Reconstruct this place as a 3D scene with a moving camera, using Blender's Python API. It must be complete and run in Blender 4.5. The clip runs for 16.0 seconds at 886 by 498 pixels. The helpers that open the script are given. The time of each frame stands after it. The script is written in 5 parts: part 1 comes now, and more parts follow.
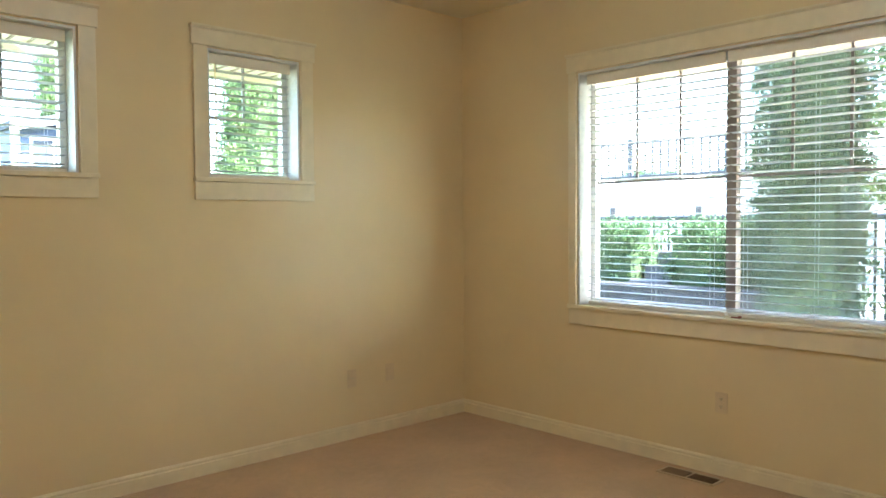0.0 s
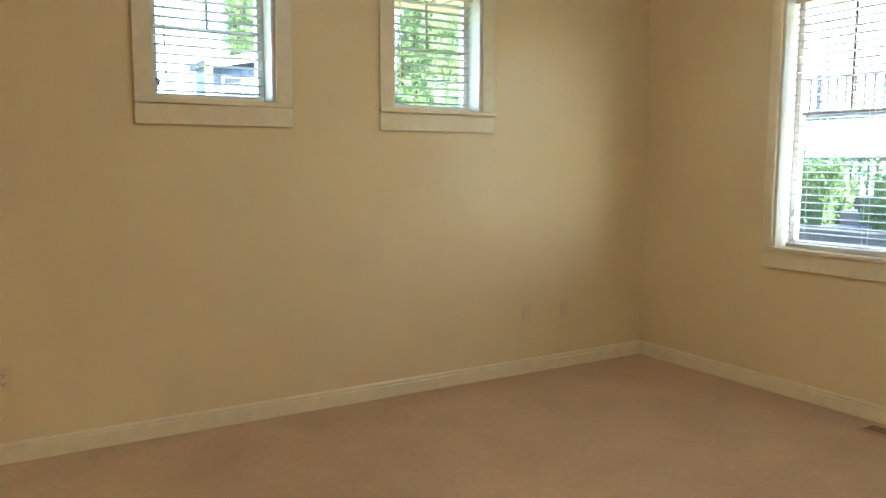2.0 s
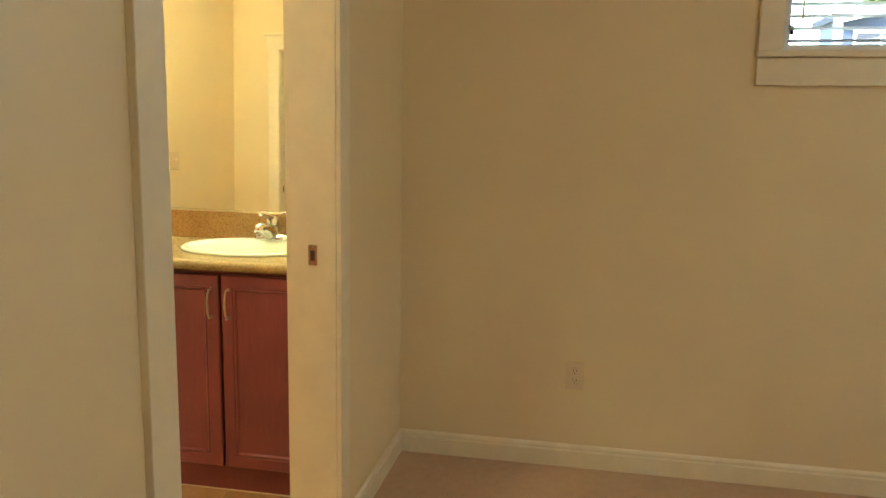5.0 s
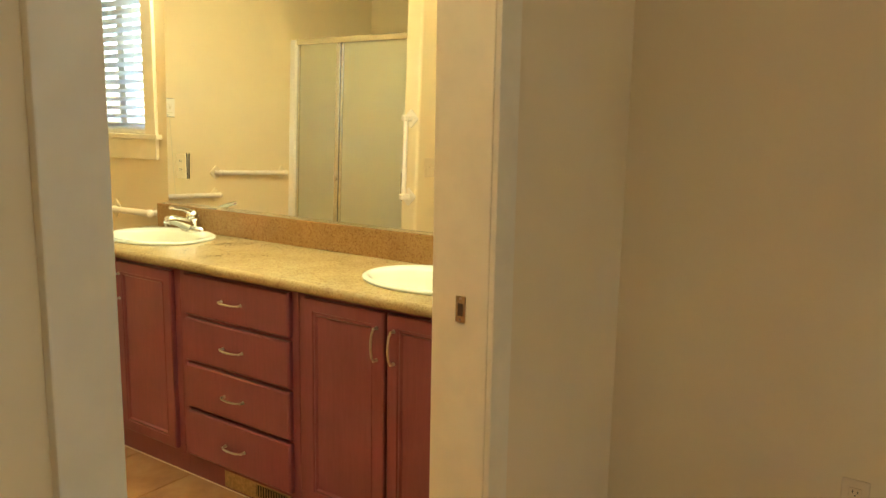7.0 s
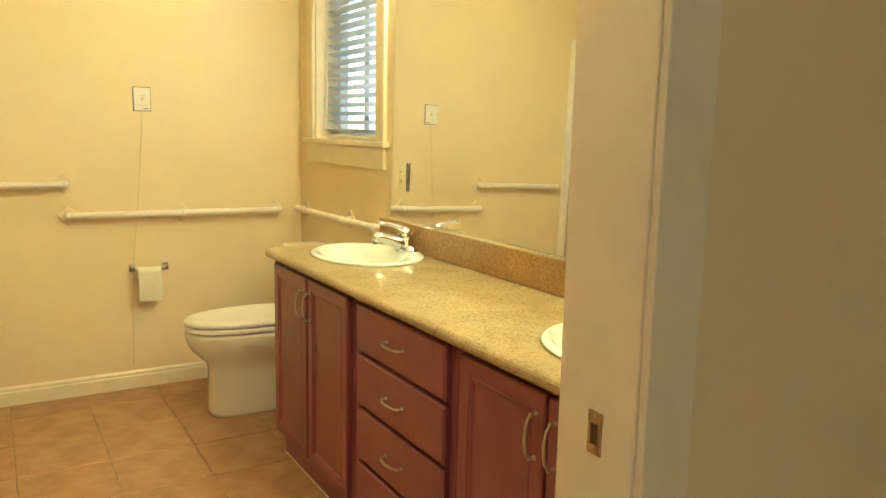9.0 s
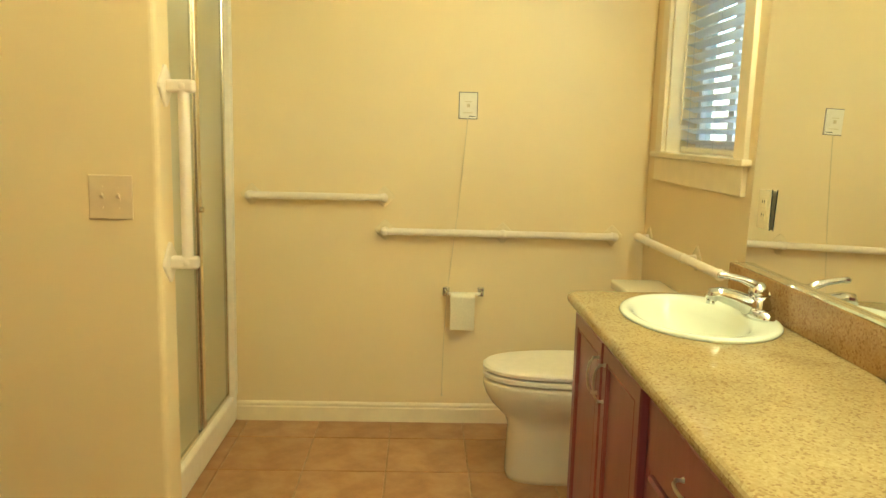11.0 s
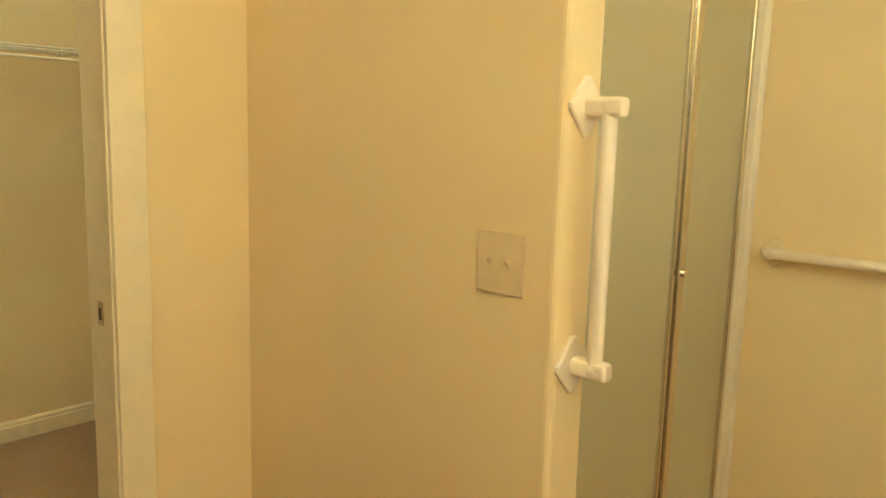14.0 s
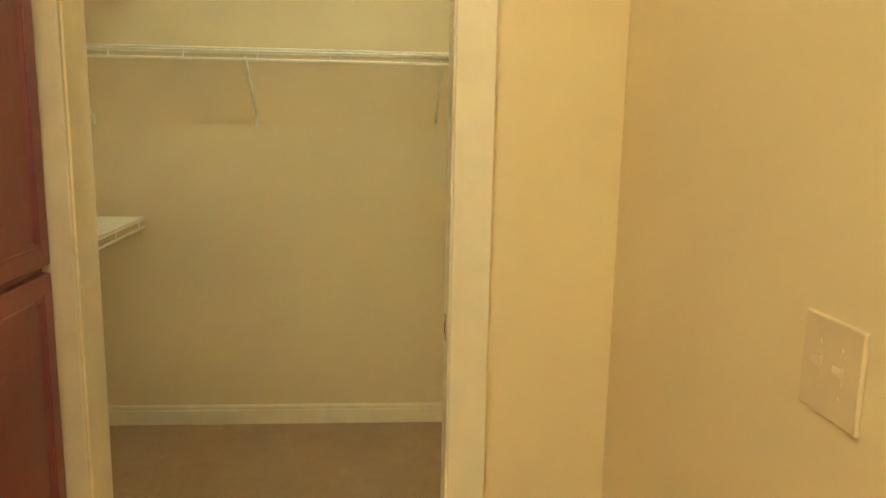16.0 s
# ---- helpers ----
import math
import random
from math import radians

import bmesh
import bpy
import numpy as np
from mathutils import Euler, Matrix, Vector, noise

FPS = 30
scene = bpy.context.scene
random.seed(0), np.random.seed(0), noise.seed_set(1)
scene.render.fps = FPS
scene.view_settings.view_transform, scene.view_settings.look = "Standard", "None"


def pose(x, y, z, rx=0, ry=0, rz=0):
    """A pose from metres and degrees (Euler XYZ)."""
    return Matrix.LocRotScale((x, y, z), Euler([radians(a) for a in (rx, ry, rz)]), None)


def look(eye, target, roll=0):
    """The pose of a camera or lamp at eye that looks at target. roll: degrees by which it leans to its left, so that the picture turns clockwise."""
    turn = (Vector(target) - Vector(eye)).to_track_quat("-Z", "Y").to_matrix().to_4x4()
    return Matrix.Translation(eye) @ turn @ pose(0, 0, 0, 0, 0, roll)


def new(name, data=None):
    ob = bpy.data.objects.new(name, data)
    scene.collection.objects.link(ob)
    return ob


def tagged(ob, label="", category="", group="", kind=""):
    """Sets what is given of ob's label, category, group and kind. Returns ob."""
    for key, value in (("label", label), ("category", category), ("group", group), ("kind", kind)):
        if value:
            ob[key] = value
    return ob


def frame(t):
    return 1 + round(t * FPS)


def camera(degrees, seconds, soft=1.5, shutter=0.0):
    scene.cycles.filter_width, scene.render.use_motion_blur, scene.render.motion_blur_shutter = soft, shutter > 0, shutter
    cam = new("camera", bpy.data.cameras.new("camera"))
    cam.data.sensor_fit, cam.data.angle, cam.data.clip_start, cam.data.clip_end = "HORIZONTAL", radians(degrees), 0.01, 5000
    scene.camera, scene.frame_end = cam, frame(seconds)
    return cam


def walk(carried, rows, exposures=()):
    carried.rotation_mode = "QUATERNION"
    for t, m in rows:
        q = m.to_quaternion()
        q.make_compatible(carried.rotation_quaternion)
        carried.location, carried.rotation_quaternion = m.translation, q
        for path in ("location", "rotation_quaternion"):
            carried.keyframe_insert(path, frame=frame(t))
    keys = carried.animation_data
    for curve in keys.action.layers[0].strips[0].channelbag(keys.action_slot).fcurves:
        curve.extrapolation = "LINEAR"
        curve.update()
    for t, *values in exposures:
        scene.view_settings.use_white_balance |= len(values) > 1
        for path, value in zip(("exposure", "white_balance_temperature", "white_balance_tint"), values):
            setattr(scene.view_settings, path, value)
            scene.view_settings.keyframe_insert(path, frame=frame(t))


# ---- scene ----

# ---------------------------------------------------------------- camera
cam = camera(60.3, 16.0, soft=1.5)
PATH = [
    (0.0, (0.745, -4.053, 1.425), (2.110, -2.594, 1.353), -0.40),
    (0.5, (0.718, -4.035, 1.392), (2.024, -2.526, 1.264), -0.30),
    (1.0, (0.697, -4.001, 1.397), (1.934, -2.439, 1.222), -0.17),
    (1.5, (0.685, -3.972, 1.383), (1.832, -2.346, 1.182), -0.04),
    (2.0, (0.684, -3.911, 1.369), (1.718, -2.214, 1.147), 0.18),
    (2.5, (0.658, -3.795, 1.352), (1.570, -2.032, 1.109), 0.37),
    (3.0, (0.640, -3.672, 1.438), (1.376, -1.839, 1.125), 1.27),
    (3.5, (0.664, -3.567, 1.364), (1.176, -1.658, 1.057), 0.98),
    (4.0, (0.694, -3.399, 1.321), (0.935, -1.435, 1.030), 1.01),
    (4.5, (0.720, -3.221, 1.344), (0.636, -1.245, 1.043), 1.03),
    (7.0, (0.905, -2.351, 1.426), (-0.209, -0.722, 1.102), 1.06),
    (7.5, (0.901, -2.138, 1.419), (-0.362, -0.621, 1.100), 1.02),
    (8.0, (0.876, -1.937, 1.419), (-0.527, -0.549, 1.096), 0.73),
    (8.5, (0.809, -1.746, 1.409), (-0.744, -0.525, 1.093), 0.95),
    (11.0, (0.053, -1.064, 1.415), (-1.922, -1.005, 1.108), 1.42),
    (11.5, (-0.129, -1.012, 1.416), (-2.100, -1.163, 1.110), 1.39),
    (12.0, (-0.277, -1.012, 1.442), (-2.226, -1.341, 1.135), 1.40),
    (12.5, (-0.429, -1.016, 1.435), (-2.320, -1.590, 1.127), 1.43),
    (13.0, (-0.610, -1.004, 1.436), (-2.394, -1.854, 1.125), 1.52),
    (13.5, (-0.732, -0.990, 1.446), (-2.409, -2.036, 1.139), 1.50),
    (14.0, (-0.925, -1.011, 1.475), (-2.398, -2.327, 1.162), 1.67),
    (14.5, (-1.087, -1.044, 1.505), (-2.282, -2.610, 1.156), 1.40),
    (15.0, (-1.253, -1.049, 1.514), (-2.089, -2.833, 1.168), 1.41),
    (15.5, (-1.407, -1.049, 1.498), (-1.883, -2.960, 1.149), 1.23),
    (16.0, (-1.612, -1.091, 1.504), (-1.764, -3.055, 1.157), 1.10),
]
EXPOSURES = [(0.0, 4.6, 6000, 8), (2.0, 4.6, 6000, 9), (4.5, 4.55, 6440, 11), (7.0, 4.45, 6440, 11), (9.0, 4.35, 6400, 8), (11.0, 4.18, 6400, 3), (12.0, 4.16, 6400, 4), (12.6, 4.12, 6400, 8), (13.5, 4.05, 6500, 12), (14.5, 3.93, 6500, 13), (16.0, 3.90, 6500, 13)]
walk(cam, [(t, look(eye, target, roll)) for t, eye, target, roll in PATH], EXPOSURES)

# ---------------------------------------------------------------- plan, in metres
EAST = 4.744          # bedroom's window wall
SOUTH = -5.40        # wall behind the walk's start
CEIL = 2.92
WALL_C = -0.142      # bathroom face of the wall between the rooms
WEST = -3.523        # bathroom's far wall
CLOSET_N, CLOSET_S = -2.873, -2.993
CLOSET_BACK = -4.679
SWITCH = -2.170      # face of the shower's side wall
DOOR_N, DOOR_S = -0.843, -1.79
DOOR_H = 2.06

# ---------------------------------------------------------------- light
world = bpy.data.worlds.new("world")
scene.world = world
world.use_nodes = True
wn = world.node_tree.nodes
sky = wn.new("ShaderNodeTexSky")
sky.sky_type = "NISHITA"
sky.sun_disc = False
sky.dust_density = 1.5
sky.sun_elevation = radians(52)
sky.sun_rotation = radians(166)
wn["Background"].inputs["Strength"].default_value = 0.15
world.node_tree.links.new(sky.outputs["Color"], wn["Background"].inputs["Color"])

sun = new("sun", bpy.data.lights.new("sun", "SUN"))
sun.data.energy, sun.data.angle, sun.data.color = 3.6, radians(0.5), (1.0, 0.97, 0.92)
sun.matrix_world = look((0, 0, 0), (-0.15, 0.60, -0.80))


WARM = (0.962, 1.0, 0.67)
BULB_STRENGTH = 4.65
BATH_FILL_STRENGTH = 1.9
CLOSET_COLOUR = (0.80, 1.0, 0.86)
CLOSET_STRENGTH = 92.0
ROOM_FILL_COLOUR = (0.93, 1.0, 0.98)
ROOM_FILL_STRENGTH = 3.05


# ---------------------------------------------------------------- materials
def material(name, rough=0.5, metal=0.0, spec=0.5, ior=1.45):
    m = bpy.data.materials.new(name)
    m.use_nodes = True
    b = m.node_tree.nodes["Principled BSDF"]
    b.inputs["Roughness"].default_value = rough
    b.inputs["Metallic"].default_value = metal
    b.inputs["Specular IOR Level"].default_value = spec
    b.inputs["IOR"].default_value = ior
    return m, m.node_tree.nodes, m.node_tree.links, b


def ramp_of(nodes, links, source, stops):
    r = nodes.new("ShaderNodeValToRGB")
    while len(r.color_ramp.elements) < len(stops):
        r.color_ramp.elements.new(0.5)
    for e, (p, c) in zip(r.color_ramp.elements, stops):
        e.position, e.color = p, (*c, 1)
    links.new(source, r.inputs["Fac"])
    return r.outputs["Color"]


def noise_of(nodes, links, scale, detail=3.0, rough=0.5, stretch=None, kind="Object"):
    tc = nodes.new("ShaderNodeTexCoord")
    n = nodes.new("ShaderNodeTexNoise")
    n.inputs["Scale"].default_value, n.inputs["Detail"].default_value, n.inputs["Roughness"].default_value = scale, detail, rough
    src = tc.outputs[kind]
    if stretch:
        mp = nodes.new("ShaderNodeMapping")
        mp.inputs["Scale"].default_value = stretch
        links.new(src, mp.inputs["Vector"])
        src = mp.outputs["Vector"]
    links.new(src, n.inputs["Vector"])
    return n.outputs["Fac"]


def bump_of(nodes, links, b, height, strength, distance=0.002):
    bp = nodes.new("ShaderNodeBump")
    bp.inputs["Strength"].default_value, bp.inputs["Distance"].default_value = strength, distance
    links.new(height, bp.inputs["Height"])
    links.new(bp.outputs["Normal"], b.inputs["Normal"])


def mixed(nodes, links, fac, a, c, mode="MIX"):
    mx = nodes.new("ShaderNodeMix")
    mx.data_type, mx.blend_type = "RGBA", mode
    for sock, v in ((mx.inputs["Factor"], fac), (mx.inputs["A"], a), (mx.inputs["B"], c)):
        if isinstance(v, (int, float)):
            sock.default_value = v
        elif isinstance(v, tuple):
            sock.default_value = (*v, 1)
        else:
            links.new(v, sock)
    return mx.outputs["Result"]


def paint(name, colour, rough, grain=260.0, strength=0.12, spread=0.05, spec=0.4):
    """Rolled wall paint: fine orange-peel relief and faint broad unevenness."""
    m, n, l, b = material(name, rough, spec=spec)
    broad = noise_of(n, l, 1.3, 4.0, 0.55)
    lo = tuple(c * (1 - spread) for c in colour)
    hi = tuple(min(1, c * (1 + spread)) for c in colour)
    l.new(ramp_of(n, l, broad, [(0.3, lo), (0.7, hi)]), b.inputs["Base Color"])
    bump_of(n, l, b, noise_of(n, l, grain, 2.0, 0.5), strength, 0.0012)
    return m


def plain(name, colour, rough=0.4, metal=0.0, spread=0.04, scale=30.0, strength=0.03, spec=0.5):
    m, n, l, b = material(name, rough, metal, spec)
    f = noise_of(n, l, scale, 3.0)
    lo = tuple(c * (1 - spread) for c in colour)
    hi = tuple(min(1, c * (1 + spread)) for c in colour)
    l.new(ramp_of(n, l, f, [(0.35, lo), (0.65, hi)]), b.inputs["Base Color"])
    if strength:
        bump_of(n, l, b, noise_of(n, l, scale * 8, 2.0), strength, 0.0006)
    return m


WALL = paint("cream_wall_paint", (0.88, 0.70, 0.42), 0.38, 240.0, 0.03, 0.04, 0.2)
SEMIGLOSS = paint("cream_semigloss_paint", (0.88, 0.70, 0.42), 0.5, 240.0, 0.015, 0.04, 0.05)
SEMIGLOSS.node_tree.nodes["Principled BSDF"].inputs["Coat Weight"].default_value = 0.4
SEMIGLOSS.node_tree.nodes["Principled BSDF"].inputs["Coat Roughness"].default_value = 0.18
CEILING = paint("ceiling_paint", (0.88, 0.80, 0.62), 0.75, 160.0, 0.3)
TRIM = plain("white_trim_paint", (0.90, 0.765, 0.53), 0.35, 0, 0.03, 12.0, 0.04)
PLASTIC = plain("ivory_plastic", (0.88, 0.76, 0.53), 0.3, 0, 0.02)
ALMOND = plain("almond_plastic", (0.80, 0.62, 0.39), 0.32, 0, 0.02)
WHITE = plain("white_plastic", (0.92, 0.83, 0.69), 0.4, 0, 0.02)
BAR = plain("grab_bar_vinyl", (0.90, 0.775, 0.63), 0.4, 0, 0.02)
CLEAR = plain("milky_flange_plastic", (0.88, 0.73, 0.47), 0.2, 0, 0.03)
PORCELAIN = plain("white_porcelain", (0.88, 0.79, 0.59), 0.08, 0, 0.01, 8.0, 0.0)
SINK_GLAZE = plain("cool_white_glaze", (0.84, 0.86, 0.72), 0.08, 0, 0.01, 8.0, 0.0)
CHROME = plain("chrome", (0.66, 0.655, 0.64), 0.07, 1.0, 0.03, 20.0, 0.0)
NICKEL = plain("brushed_nickel", (0.66, 0.60, 0.52), 0.28, 1.0, 0.06, 60.0, 0.05)
BRASS = plain("aged_brass", (0.56, 0.43, 0.25), 0.35, 1.0, 0.15, 90.0, 0.05)
ALU = plain("satin_aluminium", (0.74, 0.71, 0.63), 0.2, 1.0, 0.04, 50.0, 0.03)
# Shade of the strike plate's hole, put in as a brown piece.
LATCH = plain("shadowed_brown_latch", (0.10, 0.055, 0.03), 0.7)
# Shade inside slots, ducts and gaps, put in as near-black pieces; also some lettering.
DARK = plain("dark_cavity", (0.02, 0.017, 0.014), 0.8)
PAPER = plain("toilet_paper", (0.88, 0.79, 0.58), 0.95, 0, 0.03, 120.0, 0.3)
CORD = plain("grey_pull_cord", (0.72, 0.60, 0.39), 0.8)
GROUT = plain("tan_grout", (0.46, 0.30, 0.165), 0.9, 0, 0.2, 60.0, 0.3)
VENT = plain("tan_enamel", (0.20, 0.115, 0.062), 0.45, 0, 0.08)
VENT_RIM = plain("pale_tan_enamel", (0.58, 0.43, 0.28), 0.45, 0, 0.06)
WIRE = plain("white_vinyl_wire", (0.95, 0.87, 0.71), 0.35)
VINYL = plain("white_window_vinyl", (0.86, 0.84, 0.80), 0.35)
GREY_VINYL = plain("grey_window_bar", (0.42, 0.40, 0.38), 0.5)
CLIP_RED = plain("reddish_plastic", (0.36, 0.10, 0.06), 0.45)
# Backlit shade on the large window's bars, put in as brown; other parts reuse it.
SHADE_BROWN = plain("shaded_window_vinyl", (0.30, 0.24, 0.205), 0.7, spec=0.15)


def make_slat(name, colour):
    m, n, l, b = material(name, 0.4)
    b.inputs["Base Color"].default_value = (*colour, 1)
    t = n.new("ShaderNodeBsdfTranslucent")
    t.inputs["Color"].default_value = (0.75, 0.74, 0.72, 1)
    mx = n.new("ShaderNodeMixShader")
    mx.inputs["Fac"].default_value = 0.08
    l.new(b.outputs["BSDF"], mx.inputs[1])
    l.new(t.outputs["BSDF"], mx.inputs[2])
    l.new(mx.outputs["Shader"], n["Material Output"].inputs["Surface"])
    return m


# White slats greyed: the shade on backlit undersides is put into the colour.
SLAT = make_slat("blind_slat_shade_greyed", (0.60, 0.59, 0.575))
# Lighter copy with the lamplight on the bathroom slats put in.
BATH_SLAT = make_slat("blind_slat_lamplit_white", (0.82, 0.81, 0.80))


def make_pane():
    m = bpy.data.materials.new("window_glass")
    m.use_nodes = True
    n, l = m.node_tree.nodes, m.node_tree.links
    n.remove(n["Principled BSDF"])
    tr, gl, mx = n.new("ShaderNodeBsdfTransparent"), n.new("ShaderNodeBsdfGlossy"), n.new("ShaderNodeMixShader")
    tr.inputs["Color"].default_value = (0.93, 0.96, 0.95, 1)
    gl.inputs["Roughness"].default_value = 0.02
    mx.inputs["Fac"].default_value = 0.05
    l.new(tr.outputs["BSDF"], mx.inputs[1])
    l.new(gl.outputs["BSDF"], mx.inputs[2])
    l.new(mx.outputs["Shader"], n["Material Output"].inputs["Surface"])
    return m


PANE = make_pane()


def make_screen(name, grey, veil):
    m = bpy.data.materials.new(name)
    m.use_nodes = True
    n, l = m.node_tree.nodes, m.node_tree.links
    n.remove(n["Principled BSDF"])
    tr, df, mx = n.new("ShaderNodeBsdfTransparent"), n.new("ShaderNodeBsdfDiffuse"), n.new("ShaderNodeMixShader")
    df.inputs["Color"].default_value = (grey, grey, grey * 1.08, 1)
    mx.inputs["Fac"].default_value = veil
    l.new(tr.outputs["BSDF"], mx.inputs[1])
    l.new(df.outputs["BSDF"], mx.inputs[2])
    l.new(mx.outputs["Shader"], n["Material Output"].inputs["Surface"])
    return m


SCREEN = make_screen("insect_mesh", 0.14, 0.42)
# Assumed mesh; its pale veil also puts glare haze over the right half.
PALE_SCREEN = make_screen("pale_insect_mesh", 0.40, 0.22)


def make_frosted():
    m, n, l, b = material("frosted_shower_glass", 0.34, 0.0, 0.5, 1.3)
    b.inputs["Transmission Weight"].default_value = 0.25
    b.inputs["Base Color"].default_value = (0.70, 0.62, 0.40, 1)
    bump_of(n, l, b, noise_of(n, l, 140.0, 2.0), 0.25, 0.001)
    return m


FROSTED = make_frosted()


def make_mirror():
    m, n, l, b = material("mirror_silver", 0.0, 1.0)
    b.inputs["Base Color"].default_value = (0.88, 0.89, 0.86, 1)
    return m


MIRROR = make_mirror()


def make_carpet(name, dark, light):
    m, n, l, b = material(name, 0.95, spec=0.1)
    tuft = noise_of(n, l, 230.0, 3.0, 0.7)
    patch = noise_of(n, l, 2.2, 5.0, 0.6)
    mid = noise_of(n, l, 26.0, 4.0, 0.65)
    base = ramp_of(n, l, tuft, [(0.3, dark), (0.7, light)])
    shade = ramp_of(n, l, patch, [(0.3, (0.86, 0.85, 0.84)), (0.7, (1.06, 1.06, 1.06))])
    shade2 = ramp_of(n, l, mid, [(0.35, (0.93, 0.93, 0.93)), (0.65, (1.04, 1.04, 1.04))])
    c = mixed(n, l, 1.0, mixed(n, l, 1.0, base, shade, "MULTIPLY"), shade2, "MULTIPLY")
    l.new(c, b.inputs["Base Color"])
    b.inputs["Sheen Weight"].default_value = 0.25
    b.inputs["Sheen Roughness"].default_value = 0.6
    bump_of(n, l, b, tuft, 0.6, 0.004)
    return m


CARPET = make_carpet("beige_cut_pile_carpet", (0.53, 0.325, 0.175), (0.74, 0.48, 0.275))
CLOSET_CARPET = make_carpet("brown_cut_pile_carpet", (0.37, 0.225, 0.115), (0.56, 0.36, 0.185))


def make_wood():
    m, n, l, b = material("cherry_stained_wood", 0.3, spec=0.5)
    fine = noise_of(n, l, 9.0, 6.0, 0.65, (9.0, 9.0, 0.9))
    blot = noise_of(n, l, 5.0, 3.0, 0.5)
    base = ramp_of(n, l, fine, [(0.25, (0.245, 0.060, 0.070)), (0.55, (0.275, 0.070, 0.083)), (0.8, (0.300, 0.080, 0.092))])
    tone = ramp_of(n, l, blot, [(0.3, (0.90, 0.89, 0.89)), (0.7, (1.08, 1.07, 1.07))])
    l.new(mixed(n, l, 1.0, base, tone, "MULTIPLY"), b.inputs["Base Color"])
    bump_of(n, l, b, fine, 0.05, 0.001)
    b.inputs["Coat Weight"].default_value = 0.25
    b.inputs["Coat Roughness"].default_value = 0.2
    return m


WOOD = make_wood()


def make_granite(name, tone):
    m, n, l, b = material(name, 0.10, spec=0.5)
    tc = n.new("ShaderNodeTexCoord")
    v = n.new("ShaderNodeTexVoronoi")
    v.inputs["Scale"].default_value = 185.0
    v.inputs["Randomness"].default_value = 1.0
    l.new(tc.outputs["Object"], v.inputs["Vector"])
    sp = n.new("ShaderNodeSeparateColor")
    l.new(v.outputs["Color"], sp.inputs["Color"])
    grain = ramp_of(n, l, sp.outputs["Red"], [(0.05, (0.355, 0.24, 0.11)), (0.18, (0.44, 0.325, 0.152)), (0.55, (0.475, 0.355, 0.172)), (0.9, (0.52, 0.40, 0.205))])
    fleck = noise_of(n, l, 85.0, 4.0, 0.65)
    spots = ramp_of(n, l, fleck, [(0.30, (0.84, 0.78, 0.71)), (0.40, (1, 1, 1)), (0.66, (1, 1, 1)), (0.78, (1.12, 1.10, 1.07))])
    cloud = noise_of(n, l, 7.0, 4.0, 0.6)
    broad = ramp_of(n, l, cloud, [(0.3, (0.86 * tone[0], 0.82 * tone[1], 0.78 * tone[2])), (0.7, (1.06 * tone[0], 1.06 * tone[1], 1.04 * tone[2]))])
    l.new(mixed(n, l, 1.0, mixed(n, l, 1.0, grain, spots, "MULTIPLY"), broad, "MULTIPLY"), b.inputs["Base Color"])
    return m


GRANITE = make_granite("speckled_gold_granite", (1.0, 1.0, 1.0))
# Same granite; the splashback's duller angle to the light is put into the tint.
GRANITE_DARK = make_granite("speckled_granite_shade_tint", (0.90, 0.70, 0.56))


def make_tile():
    m, n, l, b = material("tan_ceramic_tile", 0.32, spec=0.45)
    oi = n.new("ShaderNodeObjectInfo")
    cloud = noise_of(n, l, 6.0, 5.0, 0.62)
    base = ramp_of(n, l, cloud, [(0.28, (0.35, 0.175, 0.078)), (0.5, (0.49, 0.265, 0.125)), (0.75, (0.60, 0.365, 0.19))])
    each = ramp_of(n, l, oi.outputs["Random"], [(0.0, (0.88, 0.86, 0.84)), (1.0, (1.06, 1.06, 1.06))])
    l.new(mixed(n, l, 1.0, base, each, "MULTIPLY"), b.inputs["Base Color"])
    bump_of(n, l, b, noise_of(n, l, 18.0, 4.0), 0.25, 0.002)
    return m


TILE = make_tile()


def make_leaf(name, dark, light):
    m, n, l, b = material(name, 0.55, spec=0.25)
    g = n.new("ShaderNodeNewGeometry")
    l.new(ramp_of(n, l, g.outputs["Random Per Island"], [(0.0, dark), (1.0, light)]), b.inputs["Base Color"])
    t = n.new("ShaderNodeBsdfTranslucent")
    t.inputs["Color"].default_value = (*light, 1)
    mx = n.new("ShaderNodeMixShader")
    mx.inputs["Fac"].default_value = 0.3
    l.new(b.outputs["BSDF"], mx.inputs[1])
    l.new(t.outputs["BSDF"], mx.inputs[2])
    l.new(mx.outputs["Shader"], n["Material Output"].inputs["Surface"])
    return m


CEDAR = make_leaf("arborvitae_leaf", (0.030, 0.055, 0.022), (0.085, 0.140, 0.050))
# Lighter copy of the leaf: sunlight on the north trees put into the colour.
SUN_CEDAR = make_leaf("arborvitae_leaf_sun_tinted", (0.095, 0.145, 0.055), (0.165, 0.24, 0.09))
BUSH = make_leaf("sunlit_bush_leaf", (0.05, 0.09, 0.015), (0.14, 0.20, 0.05))
HEDGE = make_leaf("hedge_leaf", (0.025, 0.055, 0.022), (0.07, 0.12, 0.045))
# Solid crown filler; the shade between leaves is put into its dark green.
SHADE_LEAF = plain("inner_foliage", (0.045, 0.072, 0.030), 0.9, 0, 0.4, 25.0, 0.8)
BARK = plain("brown_bark", (0.10, 0.07, 0.045), 0.9, 0, 0.3, 14.0, 0.6)
GRASS = plain("lawn", (0.13, 0.14, 0.06), 0.9, 0, 0.35, 20.0, 0.5)
